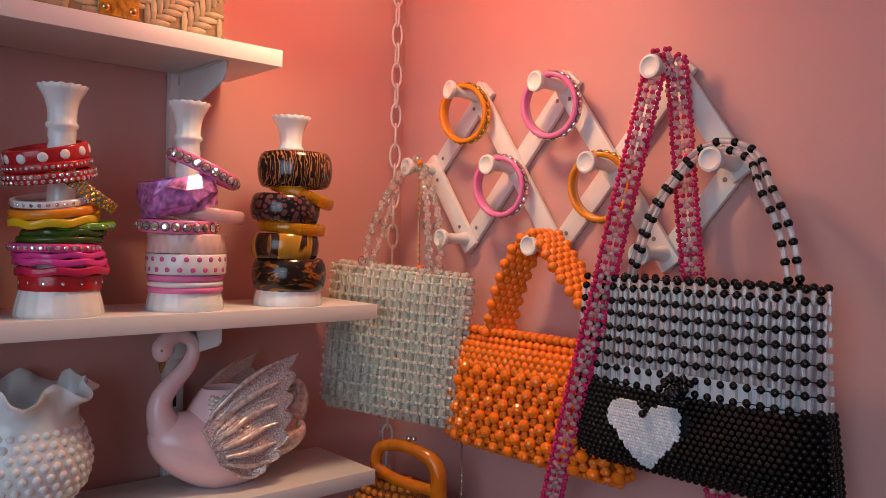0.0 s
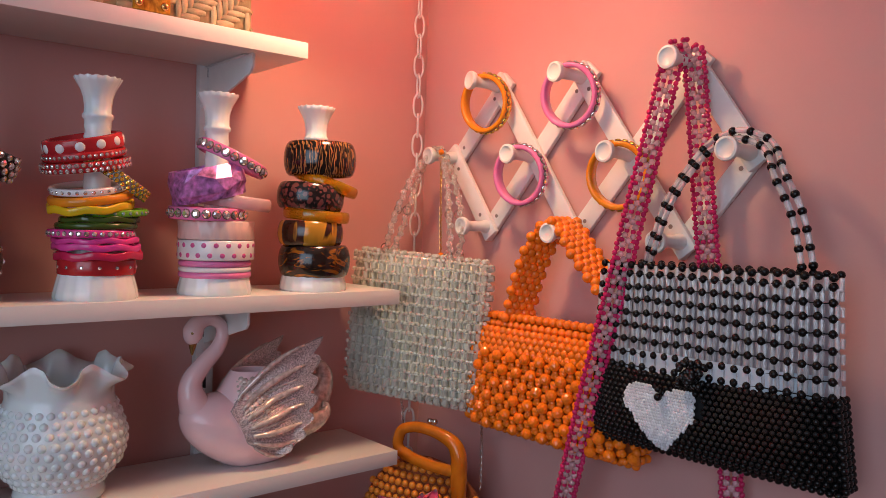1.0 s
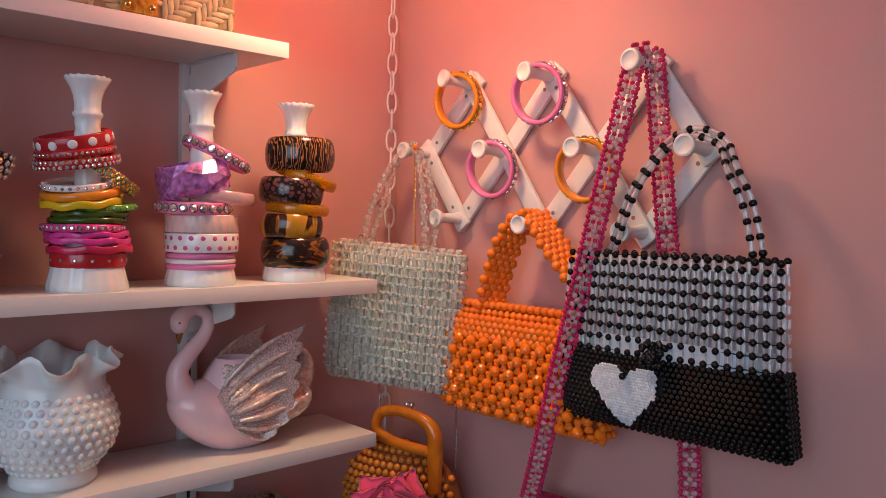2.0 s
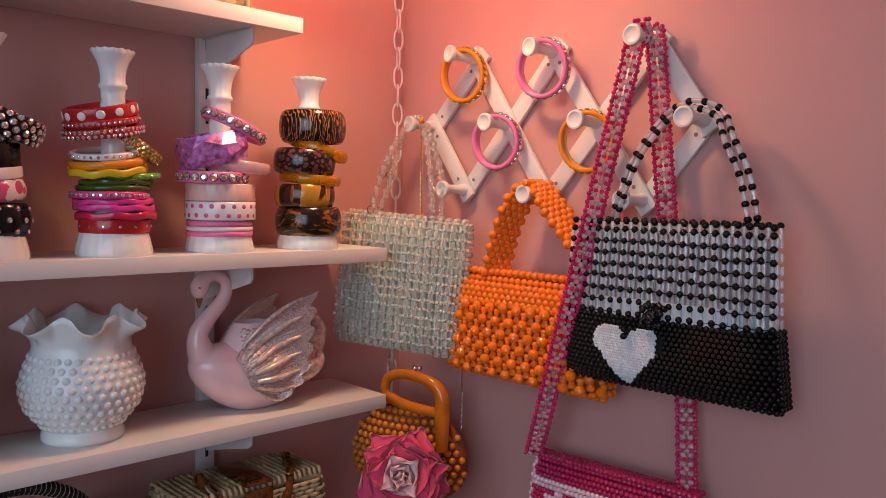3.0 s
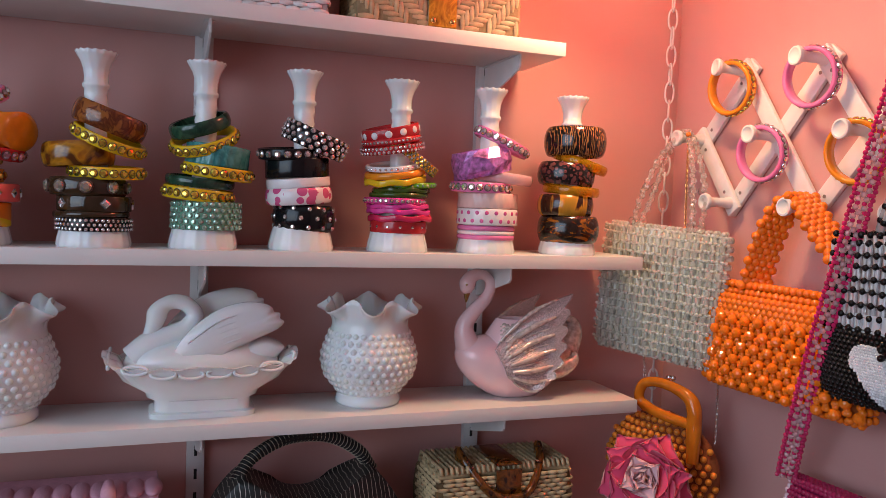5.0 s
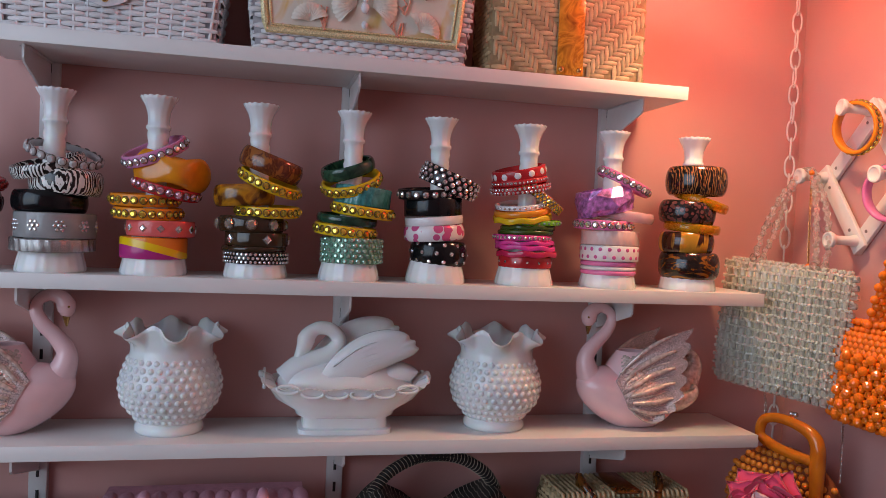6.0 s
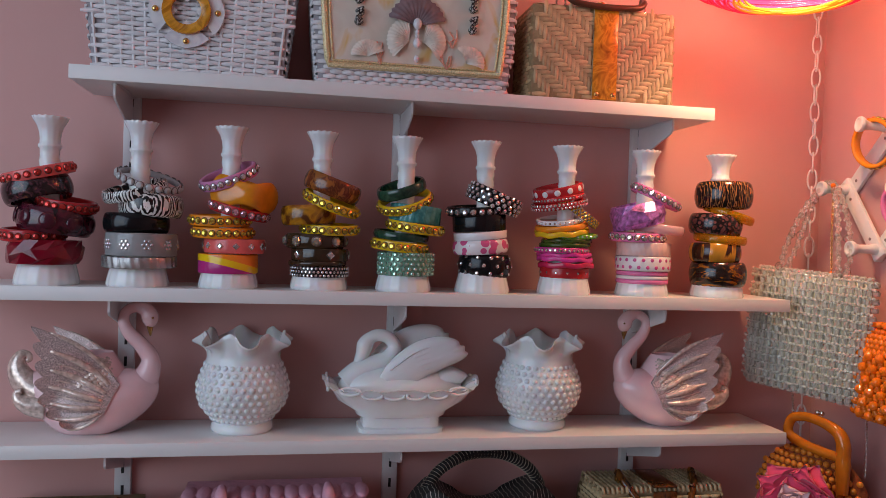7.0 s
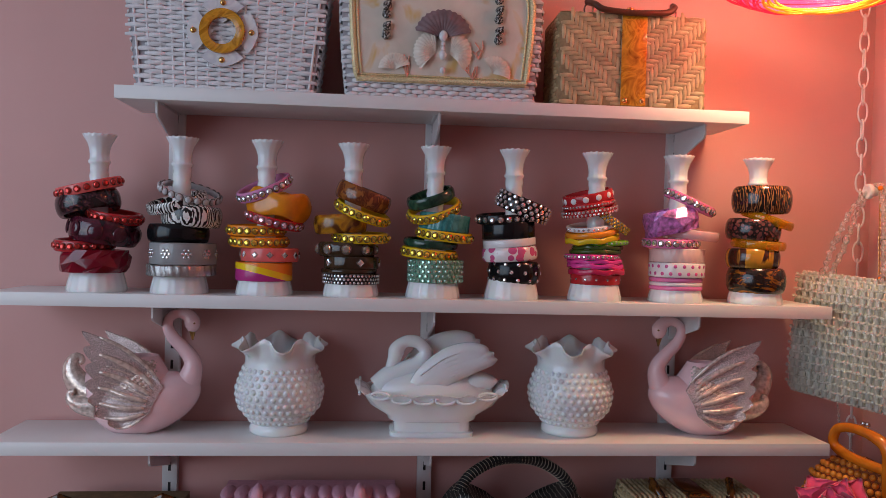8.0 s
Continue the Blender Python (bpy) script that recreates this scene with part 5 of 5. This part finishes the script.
tail = [(0.030, 0.068), (0.052, 0.086), (0.074, 0.091), (0.090, 0.087), (0.099, 0.081), (0.088, 0.068)]
part("tail", Geo().add(*slab([(p.x, p.z) for p in smooth_path([(x, 0, z) for x, z in tail], 4)], -0.016, 0.016, 0.010)), MILK, lid, smooth=60)

# ---- wicker handbags on the top shelf ----
WICKER_W = plain("white_painted_wicker", (0.70, 0.69, 0.70), 0.10, 120, 0.3, 400, each=0.10, rough=0.5)
# White wicker in a darker tone: shade between the canes put into the colour.
WICKER_SHADE = plain("shaded_wicker_core", (0.40, 0.38, 0.40), 0.15, 120, rough=0.8)
STRAW = plain("natural_straw", (0.48, 0.36, 0.20), 0.22, 90, 0.4, 400, each=0.22, rough=0.5)
# Straw tone darkened: it carries the shade in gaps of the weave.
STRAW_SHADE = plain("shaded_straw_core", (0.17, 0.11, 0.05), 0.2, 90, rough=0.8)
PEARL = marbled("mother_of_pearl", [(0.35, (0.62, 0.62, 0.66)), (0.65, (0.80, 0.80, 0.80))], 40, 1.5, rough=0.15)
AMBER_MARBLE = marbled("marbled_amber_lucite", [(0.3, (0.28, 0.10, 0.008)), (0.5, (0.70, 0.33, 0.03)), (0.62, (0.42, 0.16, 0.01)), (0.75, (0.75, 0.42, 0.08))], 26, 2.5)
CREAM_PLATE = marbled("cream_marbled_plate", [(0.35, (0.66, 0.60, 0.50)), (0.58, (0.74, 0.68, 0.58)), (0.68, (0.72, 0.48, 0.16))], 16, 0.8, rough=0.12)
BRAID = plain("gold_braid", (0.70, 0.59, 0.33), 0.35, 500, 0.9, 500, rough=0.4, metal=0.25)
SHELL_W, SHELL_P = plain("cream_scallop_shell", (0.72, 0.64, 0.54), 0.15, 80, rough=0.35), plain("purple_brown_scallop_shell", (0.20, 0.13, 0.14), 0.25, 80, rough=0.4)
SNAIL = marbled("speckled_snail_shell", [(0.45, (0.02, 0.018, 0.016)), (0.55, (0.55, 0.52, 0.48))], 500, 0.5, hard=True)
CORAL_BIT = plain("dried_coral", (0.70, 0.34, 0.24), 0.15, 80, rough=0.7)
LEATHER = plain("brown_leather", (0.10, 0.030, 0.014), 0.25, 60, 0.3, 300, rough=0.35)
GOLD_BTN = lathe([(0.0042, 0), (0.0042, 0.0012), (0.0030, 0.0028), (0.0012, 0.0034)], 14)


def weaver(length, height, depth):
    """One over-stroke of a weaving cane: thick in the middle, dipping in at both ends; -y is its front."""
    v = []
    for i in range(5):
        u = i / 4 * 2 - 1
        k = (1 - u * u)
        for a in range(6):
            w = TAU * a / 6
            v.append((u * length / 2, -depth * (0.25 + 0.75 * k) - 0.5 * depth * math.sin(w), height / 2 * math.cos(w) * (0.62 + 0.38 * k)))
    return v, grid_faces(5, 6, False, True) + [tuple(range(6)), tuple(reversed(range(24, 30)))]


def loft(sections):
    """A hollow-looking solid from (z, x0, x1, y0, y1) sections."""
    v = []
    for z, x0, x1, y0, y1 in sections:
        v += [(x0, y0, z), (x1, y0, z), (x1, y1, z), (x0, y1, z)]
    n = len(sections)
    return v, [tuple(reversed(f)) for f in grid_faces(n, 4, False, True)] + [(0, 1, 2, 3), tuple(reversed(range(4 * n - 4, 4 * n)))]


def woven(parent, half, height, front, pitch, stroke, material, side_depth=0.0, skip=None, core=None):
    """Rows of canes over a front; half(z): half the width at a height."""
    cane, sides = weaver(stroke * 1.06, pitch * 1.02, 0.0034), Geo()
    me = Geo().add(*cane).mesh("cane", 50)
    me.materials.append(material)
    for j in range(int(height / pitch)):
        z = (j + 0.5) * pitch
        w = half(z)
        n = int(2 * w / stroke) + 1
        for i in range(n + 1):
            x = (i - n / 2 + 0.5 * (j % 2)) * stroke
            if abs(x) > w - 0.3 * stroke or (skip and skip(x, z)):
                continue
            o = part("cane", me, material, parent)
            o.location = (x, front, z)
        if side_depth:
            for k in range(int(side_depth / stroke)):
                for s in (-1, 1):
                    sides.add(*cane, pose(s * (w - 0.002), front + (k + 0.5 + 0.5 * (j % 2)) * stroke, z, 0, 0, 90 * s))
    if side_depth:
        tagged(part("side_weave", sides, material, parent, smooth=50), kind="stuff")


# white wicker bag with a pearl and amber flower
bag = thing("white_wicker_bag", pose(-1.059, -0.082, TOP_Z), "white wicker handbag with a pearl and amber flower", "handbag", "wicker handbags")
half = lambda z: 0.124 + 0.115 * z
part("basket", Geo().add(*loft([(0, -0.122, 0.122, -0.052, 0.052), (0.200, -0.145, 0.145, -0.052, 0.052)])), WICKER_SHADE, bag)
woven(bag, half, 0.198, -0.0525, 0.0064, 0.0275, WICKER_W, 0.09)
for i in range(16):
    x = (-7.5 + i) * 0.0155
    part("stake", Geo().add(*tube([(x, -0.0545, 0.001), (x * 1.17, -0.0545, 0.199)], 0.0021, 6)), WICKER_W, bag)
flower = Vector((-0.004, -0.061, 0.081))
for k in range(4):
    a0 = math.pi / 2 * k + math.pi / 4 + 0.16
    out = [(0.012 * math.cos(a0 + 0.63), 0.012 * math.sin(a0 + 0.63))] + [((0.049 - 0.003 * abs(i - 6) / 6) * math.cos(a0 - 0.06 + 0.115 * i), (0.049 - 0.003 * abs(i - 6) / 6) * math.sin(a0 - 0.06 + 0.115 * i)) for i in range(13)]
    n = len(out)
    g = Geo().add([(x, -0.0012, z) for x, z in out] + [(x, 0.0012, z) for x, z in out], [tuple(range(n)), tuple(reversed(range(n, 2 * n)))] + [(i, i + n, (i + 1) % n + n, (i + 1) % n) for i in range(n)])
    o = part("pearl_petal", g, PEARL, bag)
    o.location = flower
    b = part("gold_stud", Geo().add(*GOLD_BTN), GOLD, bag)
    b.matrix_local = turned(flower + Vector((0.040 * math.cos(math.pi / 2 * k), -0.001, 0.040 * math.sin(math.pi / 2 * k))), (0, -1, 0))
o = part("amber_ring", Geo().add(*lathe([(0.019, -0.0025), (0.020, -0.003), (0.031, -0.003), (0.0318, 0), (0.031, 0.003), (0.020, 0.003), (0.019, 0.0025)], 40, None, True)), AMBER_MARBLE, bag)
o.matrix_local = turned(flower + Vector((0, -0.004, 0)), (0, -1, 0))

# white wicker bag with a shell panel
bag = thing("shell_panel_bag", pose(-0.753, -0.082, TOP_Z), "white wicker handbag with a seashell panel", "handbag", "wicker handbags")
half = lambda z: 0.136 + 0.012 * math.sin(min(1, z / 0.16) * math.pi / 2) - (0 if z < 0.13 else 6.0 * (z - 0.13) ** 2)
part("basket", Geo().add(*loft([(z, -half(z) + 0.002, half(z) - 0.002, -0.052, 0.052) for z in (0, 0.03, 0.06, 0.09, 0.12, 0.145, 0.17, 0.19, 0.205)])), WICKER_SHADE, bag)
inner = lambda z: half(z) - 0.017
woven(bag, half, 0.205, -0.0525, 0.0066, 0.017, WICKER_W, 0.09, lambda x, z: z > 0.024 and z < 0.19 and abs(x) < inner(z) - 0.004)
v = []
zs = [0.026 + 0.008 * i for i in range(21)]
outline = [(-inner(z), z) for z in zs] + [(inner(z), z) for z in reversed(zs)]
n = len(outline)
part("panel", Geo().add([(x, -0.058, z) for x, z in outline] + [(x, -0.052, z) for x, z in outline], [tuple(reversed(range(n))), tuple(range(n, 2 * n))] + [((i + 1) % n, i, i + n, (i + 1) % n + n) for i in range(n)]),
     CREAM_PLATE, bag, smooth=20)
part("braid", Geo().add(*tube([(x, -0.058, z) for x, z in outline], 0.0046, 8, True)), BRAID, bag)
part("inner_braid", Geo().add(*tube([(x * 0.945, -0.059, 0.11 + (z - 0.11) * 0.93) for x, z in outline], 0.0016, 6, True)), BRAID, bag)


def scallop(r, ribs=13, spread=0.95):
    v = []
    n = ribs * 4 + 1
    for j in range(6):
        q = j / 5
        for i in range(n):
            a = math.pi / 2 + (i / (n - 1) * 2 - 1) * spread * math.pi / 2
            rr = r * q * (1 - 0.03 * (1 + math.cos(TAU * i / 4)) * q)
            v.append((rr * math.cos(a), -0.25 * r * math.sin(math.pi * min(1, q * 0.85)) - 0.022 * r * q * math.cos(TAU * i / 4), rr * math.sin(a)))
    return v, [tuple(reversed(f)) for f in grid_faces(6, n)]


for x, z, r, turn, m_, s in ((0.0, 0.086, 0.043, 0, SHELL_P, 0.85), (-0.010, 0.066, 0.033, 72, SHELL_W, 0.75), (0.010, 0.066, 0.033, -72, SHELL_W, 0.75), (-0.068, 0.040, 0.024, 10, SHELL_W, 0.9), (0.074, 0.040, 0.026, -35, SHELL_W, 0.8)):
    o = part("scallop_shell", Geo().add(*scallop(r, 13, s)), m_, bag, smooth=70)
    o.matrix_local = pose(x, -0.0582, z, 0, -turn, 0)
for x in (-0.082, 0.080):
    for k, z in enumerate((0.088, 0.101, 0.118, 0.131, 0.146)):
        o = part("snail_shell", Geo().add(*lathe([(0.002, -0.006), (0.0060, -0.004), (0.0068, 0.0), (0.0050, 0.003), (0.0028, 0.006), (0.0006, 0.009)], 12)), SNAIL, bag)
        o.matrix_local = turned((x + 0.002 * (k % 2), -0.062, z), (0.5 if k % 2 else -0.4, -0.7, 0.6))
for z, r in ((0.062, 0.0075), (0.072, 0.004), (0.078, 0.0038), (0.089, 0.0085), (0.040, 0.0055)):
    o = part("pearl_bead", Geo().add(*ICO2), PEARL, bag, smooth=180)
    o.matrix_local = Matrix.LocRotScale(Vector((0.0, -0.066, z)), None, Vector((r * 0.75, r * 0.6, r)))
g = Geo()
rnd = random.Random(3)
for bx, bz, s in ((0.045, 0.030, 1), (-0.050, 0.030, -1), (0.052, 0.060, 1)):
    for k in range(5):
        p = [(bx, -0.060, bz)]
        for _ in range(3):
            p.append((p[-1][0] + s * rnd.uniform(-0.008, 0.006), -0.060, p[-1][2] + rnd.uniform(0.002, 0.011)))
        g.add(*tube(p, 0.0010, 5))
tagged(part("coral_sprigs", g, CORAL_BIT, bag), kind="stuff")

# straw box bag with an amber strap
bag = thing("straw_box_bag", pose(-0.469, -0.084, TOP_Z), "natural herringbone straw handbag with a marbled amber strap", "handbag", "wicker handbags")
# The core is darker than the plaits, painting the shaded lines between them.
part("box", Geo().add(*box(-0.113, 0.113, -0.0508, 0.050, 0.001, 0.139, 0.006)), plain("shaded_straw_box_core", (0.30, 0.21, 0.105), 0.25, 90, 0.6, 240, rough=0.7), bag)
P = 0.0064
me = Geo().add(*weaver(P * 3.3, P * 1.02, 0.0022)).mesh("straw_plait", 50)
me.materials.append(STRAW)
for i in range(21):
    for j in range(34):
        x, z = -0.109 + P * (j + 0.5), 0.003 + P * (i + 0.5)
        if abs(x) < 0.015:
            continue
        s_ = 1 if j < 17 else -1
        k = (i + s_ * j) % 6
        if k == 0 and abs(x + s_ * P) < 0.110:
            o = part("straw_plait", me, STRAW, bag)
            o.matrix_local = pose(x + s_ * P, -0.0502, z)
        elif k == 3 and z < 0.128:
            o = part("straw_plait", me, STRAW, bag)
            o.matrix_local = pose(x, -0.0502, z + P, 0, 90, 0)
for s_ in (-1, 1):
    for i in range(20):
        for j in range(4):
            o = part("side_plait", me, STRAW, bag)
            o.matrix_local = pose(s_ * 0.1120, -0.038 + 0.0195 * j + 0.006 * (i % 3), 0.006 + P * i, 0, 0, 90 * s_)
for j in range(11):
    for k in range(14):
        o = part("top_plait", me, STRAW, bag)
        o.matrix_local = pose(-0.100 + 0.0195 * j + 0.005 * (k % 2), -0.044 + 0.0064 * k, 0.1375, -90, 0, 0)
g = Geo().add(*box(-0.019, 0.019, -0.0555, -0.0535, 0.003, 0.142, 0.0008)).add(*box(-0.019, 0.019, -0.0555, 0.030, 0.1415, 0.1435, 0.0008))
part("amber_strap", g, AMBER_MARBLE, bag)
for x in (-0.013, 0.013):
    b = part("gold_stud", Geo().add(*GOLD_BTN), GOLD, bag)
    b.matrix_local = turned((x, -0.0555, 0.010), (0, -1, 0))
part("handle", Geo().add(*tube(smooth_path([(-0.066, -0.030, 0.160), (-0.060, -0.052, 0.150), (-0.045, -0.058, 0.141), (0, -0.060, 0.138), (0.045, -0.058, 0.141), (0.060, -0.052, 0.150), (0.066, -0.030, 0.160)], 8), 0.0048, 10)), LEATHER, bag)
for x in (-0.064, 0.064):
    part("handle_ring", Geo().add(*tube([(x + 0.007 * math.cos(a), -0.032, 0.1475 + 0.009 * math.sin(a)) for a in [TAU * k / 16 for k in range(16)]], 0.0014, 6, True)), SILVER, bag)
o = part("turn_lock", Geo().add(*lathe([(0.010, 0), (0.010, 0.003), (0.006, 0.005), (0.006, 0.009), (0.003, 0.011)], 16)), GOLD, bag)
o.matrix_local = pose(0, -0.030, 0.1435)

# ---- purses on the lowest shelf ----
PINK_WICKER = plain("pale_pink_woven_straw", (0.62, 0.32, 0.40), 0.10, 100, 0.5, 300, each=0.1, rough=0.6)
RAFFIA = striped("black_white_raffia", (0.012, 0.011, 0.010), (0.46, 0.42, 0.36), 60, 3.5, (0, 0.5, 0), 0.975, rough=0.5, spec=0.3)
TORT = marbled("tortoise_lucite", [(0.35, (0.020, 0.008, 0.004)), (0.5, (0.15, 0.050, 0.008)), (0.62, (0.028, 0.009, 0.004))], 45, 1.5, rough=0.1)

bag = thing("tortoise_wicker_bag", pose(-0.348, -0.085, FOOT_Z), "natural wicker purse with tortoiseshell handle and strap", "handbag", "purses on the lowest shelf")
half = lambda z: 0.104 - (0 if z < 0.12 else 0.25 * (z - 0.12))
part("basket", Geo().add(*loft([(0, -0.100, 0.100, -0.050, 0.046), (0.10, -0.104, 0.104, -0.050, 0.046), (0.130, -0.102, 0.102, -0.044, 0.042), (0.142, -0.098, 0.098, -0.030, 0.034)])), STRAW_SHADE, bag)
woven(bag, half, 0.140, -0.0505, 0.0060, 0.0155, STRAW, 0.088)
me = Geo().add(*tube([(0, -0.011, 0), (0, -0.007, 0.008), (0, 0.007, 0.008), (0, 0.011, 0)], 0.0026, 6)).mesh("binding", 180)
me.materials.append(STRAW)
for y in (-0.038, -0.020, -0.003, 0.014, 0.030):
    part("rim_roll", Geo().add(*tube([(-0.100, y, 0.136), (-0.06, y, 0.141), (0.06, y, 0.141), (0.100, y, 0.136)], 0.0085, 10)), STRAW, bag)
    for i in range(26):
        o = part("binding", me, STRAW, bag)
        o.location = (-0.096 + 0.0077 * i, y, 0.1415)
part("strap", Geo().add(*box(-0.019, 0.019, -0.0585, -0.0555, 0.03, 0.146, 0.001)).add(*box(-0.019, 0.019, -0.0585, 0.030, 0.1515, 0.1545, 0.001)), TORT, bag)
part("handle", Geo().add(*tube(smooth_path([(-0.062, -0.018, 0.166), (-0.055, -0.040, 0.150), (-0.030, -0.064, 0.118), (0, -0.070, 0.110), (0.030, -0.064, 0.118), (0.055, -0.040, 0.150), (0.062, -0.018, 0.166)], 8), 0.0062, 10)), TORT, bag)
for x in (-0.062, 0.062):
    part("handle_mount", Geo().add(*box(x - 0.003, x + 0.003, -0.022, -0.014, 0.140, 0.170, 0.001)), GOLD, bag)
for i in range(8):
    b = part("gold_nail", Geo().add(*ICO2), GOLD, bag, smooth=180)
    b.matrix_local = Matrix.LocRotScale(Vector((-0.085 + 0.024 * i, -0.004, 0.146)), None, Vector((0.0036, 0.0036, 0.0024)))

bag = thing("black_raffia_bag", pose(-0.618, -0.085, FOOT_Z), "black raffia purse with pale stripes and arched handle", "handbag", "purses on the lowest shelf")
outline = [(-0.125, 0.004), (-0.135, 0.060), (-0.118, 0.112), (-0.092, 0.146), (-0.076, 0.150), (-0.045, 0.128), (0.0, 0.118), (0.045, 0.128), (0.076, 0.150), (0.092, 0.146), (0.118, 0.112), (0.135, 0.060), (0.125, 0.004)]
part("body", Geo().add(*slab([(p.x, p.z) for p in smooth_path([(x, 0, z) for x, z in outline], 4)], -0.030, 0.030, 0.014)), RAFFIA, bag, smooth=60)
arch = [p for p, _ in even(smooth_path([(-0.090, 0, 0.142), (-0.070, 0, 0.170), (-0.035, 0, 0.190), (0, 0, 0.195), (0.035, 0, 0.190), (0.070, 0, 0.170), (0.090, 0, 0.142)], 12), 0.0025)]
part("handle", Geo().add(*tube(arch, [0.0078 + (0.0009 if i % 2 else 0) for i in range(len(arch))], 10)), plain("black_raffia", (0.010, 0.009, 0.009), 0.2, 90, rough=0.5, spec=0.3), bag, smooth=20)
wire = plain("pale_cord", (0.42, 0.36, 0.28), 0.1, rough=0.6)
me = Geo().add(*tube([(0.0088 * math.cos(a), 0.0088 * math.sin(a), 0) for a in [TAU * k / 14 for k in range(14)]], 0.00045, 5, True)).mesh("handle_winding", 180)
me.materials.append(wire)
for p, d in even(arch, 0.0052):
    o = part("handle_winding", me, wire, bag)
    o.matrix_local = turned(p, d + Vector((0, 0.5, 0)))
part("gold_clasp", Geo().add(*box(-0.022, 0.022, -0.050, -0.042, 0.098, 0.124, 0.002)), GOLD, bag)

bag = thing("pink_straw_bag", pose(-0.929, -0.085, FOOT_Z), "pale pink woven straw purse with rounded handle tabs", "handbag", "purses on the lowest shelf")
part("body", Geo().add(*loft([(0, -0.125, 0.125, -0.045, 0.045), (0.135, -0.129, 0.129, -0.045, 0.045), (0.153, -0.126, 0.126, -0.030, 0.030)])), PINK_WICKER, bag)
me = Geo().add(*ICO2).mesh("straw_roll", 180)
me.materials.append(PINK_WICKER)
for j in range(12):
    for i in range(13):
        o = part("straw_roll", me, PINK_WICKER, bag)
        o.matrix_local = Matrix.LocRotScale(Vector((-0.120 + 0.020 * i + 0.002 * (j % 2), -0.0455 if j < 11 else -0.02, 0.008 + 0.0122 * j + (0.008 if j == 11 else 0))), None, Vector((0.0112, 0.0045 if j < 11 else 0.03, 0.0068)))
for x in (-0.073, 0.073):
    g = Geo().add(*tube(smooth_path([(0, -0.006, -0.045), (0, -0.008, -0.015), (0, -0.004, 0.006), (0, 0.012, 0.012)], 5), [0.006 + 0.003 * math.sin(math.pi * k / 15) for k in range(16)], 10))
    o = part("handle_tab", g, PINK_WICKER, bag)
    o.location = (x, -0.046, 0.151)

bag = thing("dark_wicker_bag", pose(-1.212, -0.085, FOOT_Z), "dark brown wicker purse with two handle knobs", "handbag", "purses on the lowest shelf")
half = lambda z: 0.098
part("basket", Geo().add(*loft([(0, -0.096, 0.096, -0.044, 0.044), (0.132, -0.096, 0.096, -0.044, 0.044)])), STRAW_SHADE, bag)
woven(bag, half, 0.130, -0.0445, 0.0085, 0.022, plain("dark_brown_cane", (0.09, 0.045, 0.02), 0.2, 90, each=0.15, rough=0.5), 0.08)
for x in (-0.072, 0.072):
    part("handle_knob", Geo().add(*tube([(x - 0.016, -0.02, 0.138), (x, -0.024, 0.146), (x + 0.016, -0.02, 0.138)], 0.0055, 8)), TORT, bag)

# ---- pendant lamp of wound lucite strands ----
def lucite(name, colour, glow):
    m, t, b = nodes_of(name)
    mix, clear = t.nodes.new("ShaderNodeMixShader"), t.nodes.new("ShaderNodeBsdfTransparent")
    clear.inputs[0].default_value = (1.0, 0.60, 0.47, 1)
    b.inputs["Base Color"].default_value = (*[c * 0.9 for c in colour], 1)
    b.inputs["Emission Color"].default_value, b.inputs["Emission Strength"].default_value = (*colour, 1), glow
    set_in(b, rough=0.1, clear=0.2)
    mix.inputs[0].default_value = 0.60
    t.links.new(clear.outputs[0], mix.inputs[1])
    t.links.new(b.outputs[0], mix.inputs[2])
    t.links.new(mix.outputs[0], t.nodes["Material Output"].inputs["Surface"])
    return m


LUC_PINK, LUC_ORANGE = lucite("hot_pink_lucite_strand", (0.95, 0.05, 0.22), 0.12), lucite("orange_lucite_strand", (1.0, 0.42, 0.03), 0.25)
pendant = thing("pendant_lamp", pose(-0.258, -0.280, 1.634), "hot pink and orange wound lucite pendant lamp, lit", "lamp")
PROF = [(0.066, 0.005), (0.080, 0.004), (0.100, 0.010), (0.125, 0.022), (0.142, 0.042), (0.150, 0.070), (0.146, 0.100), (0.125, 0.130), (0.085, 0.152), (0.040, 0.160)]
rnd = random.Random(11)
for i, (p, _) in enumerate(even(smooth_path([(r, 0, z) for r, z in PROF], 8), 0.0036)):
    ph, am = rnd.uniform(0, TAU), rnd.uniform(0.001, 0.0035)
    hoop = [((p.x + am * math.sin(3 * a + ph)) * math.cos(a), (p.x + am * math.sin(3 * a + ph)) * math.sin(a), p.z + am * math.sin(2 * a + ph)) for a in [TAU * k / 48 for k in range(48)]]
    part("lucite_strand", Geo().add(*tube(hoop, 0.0019, 5, True)), LUC_ORANGE if i < 5 else LUC_PINK, pendant, smooth=180)
part("bulb_cap", Geo().add(*lathe([(0.013, 0.13), (0.013, 0.16), (0.020, 0.165), (0.020, 0.18)], 20)), GOLD, pendant)
link, ms = chain_links([(0, 0, 0.18), (0, 0, 0.866)], 0.0078, 0.0172, 0.0013, 0.0295)
for m in ms:
    o = part("chain_link", lm, CHAIN, pendant)
    o.matrix_local = m
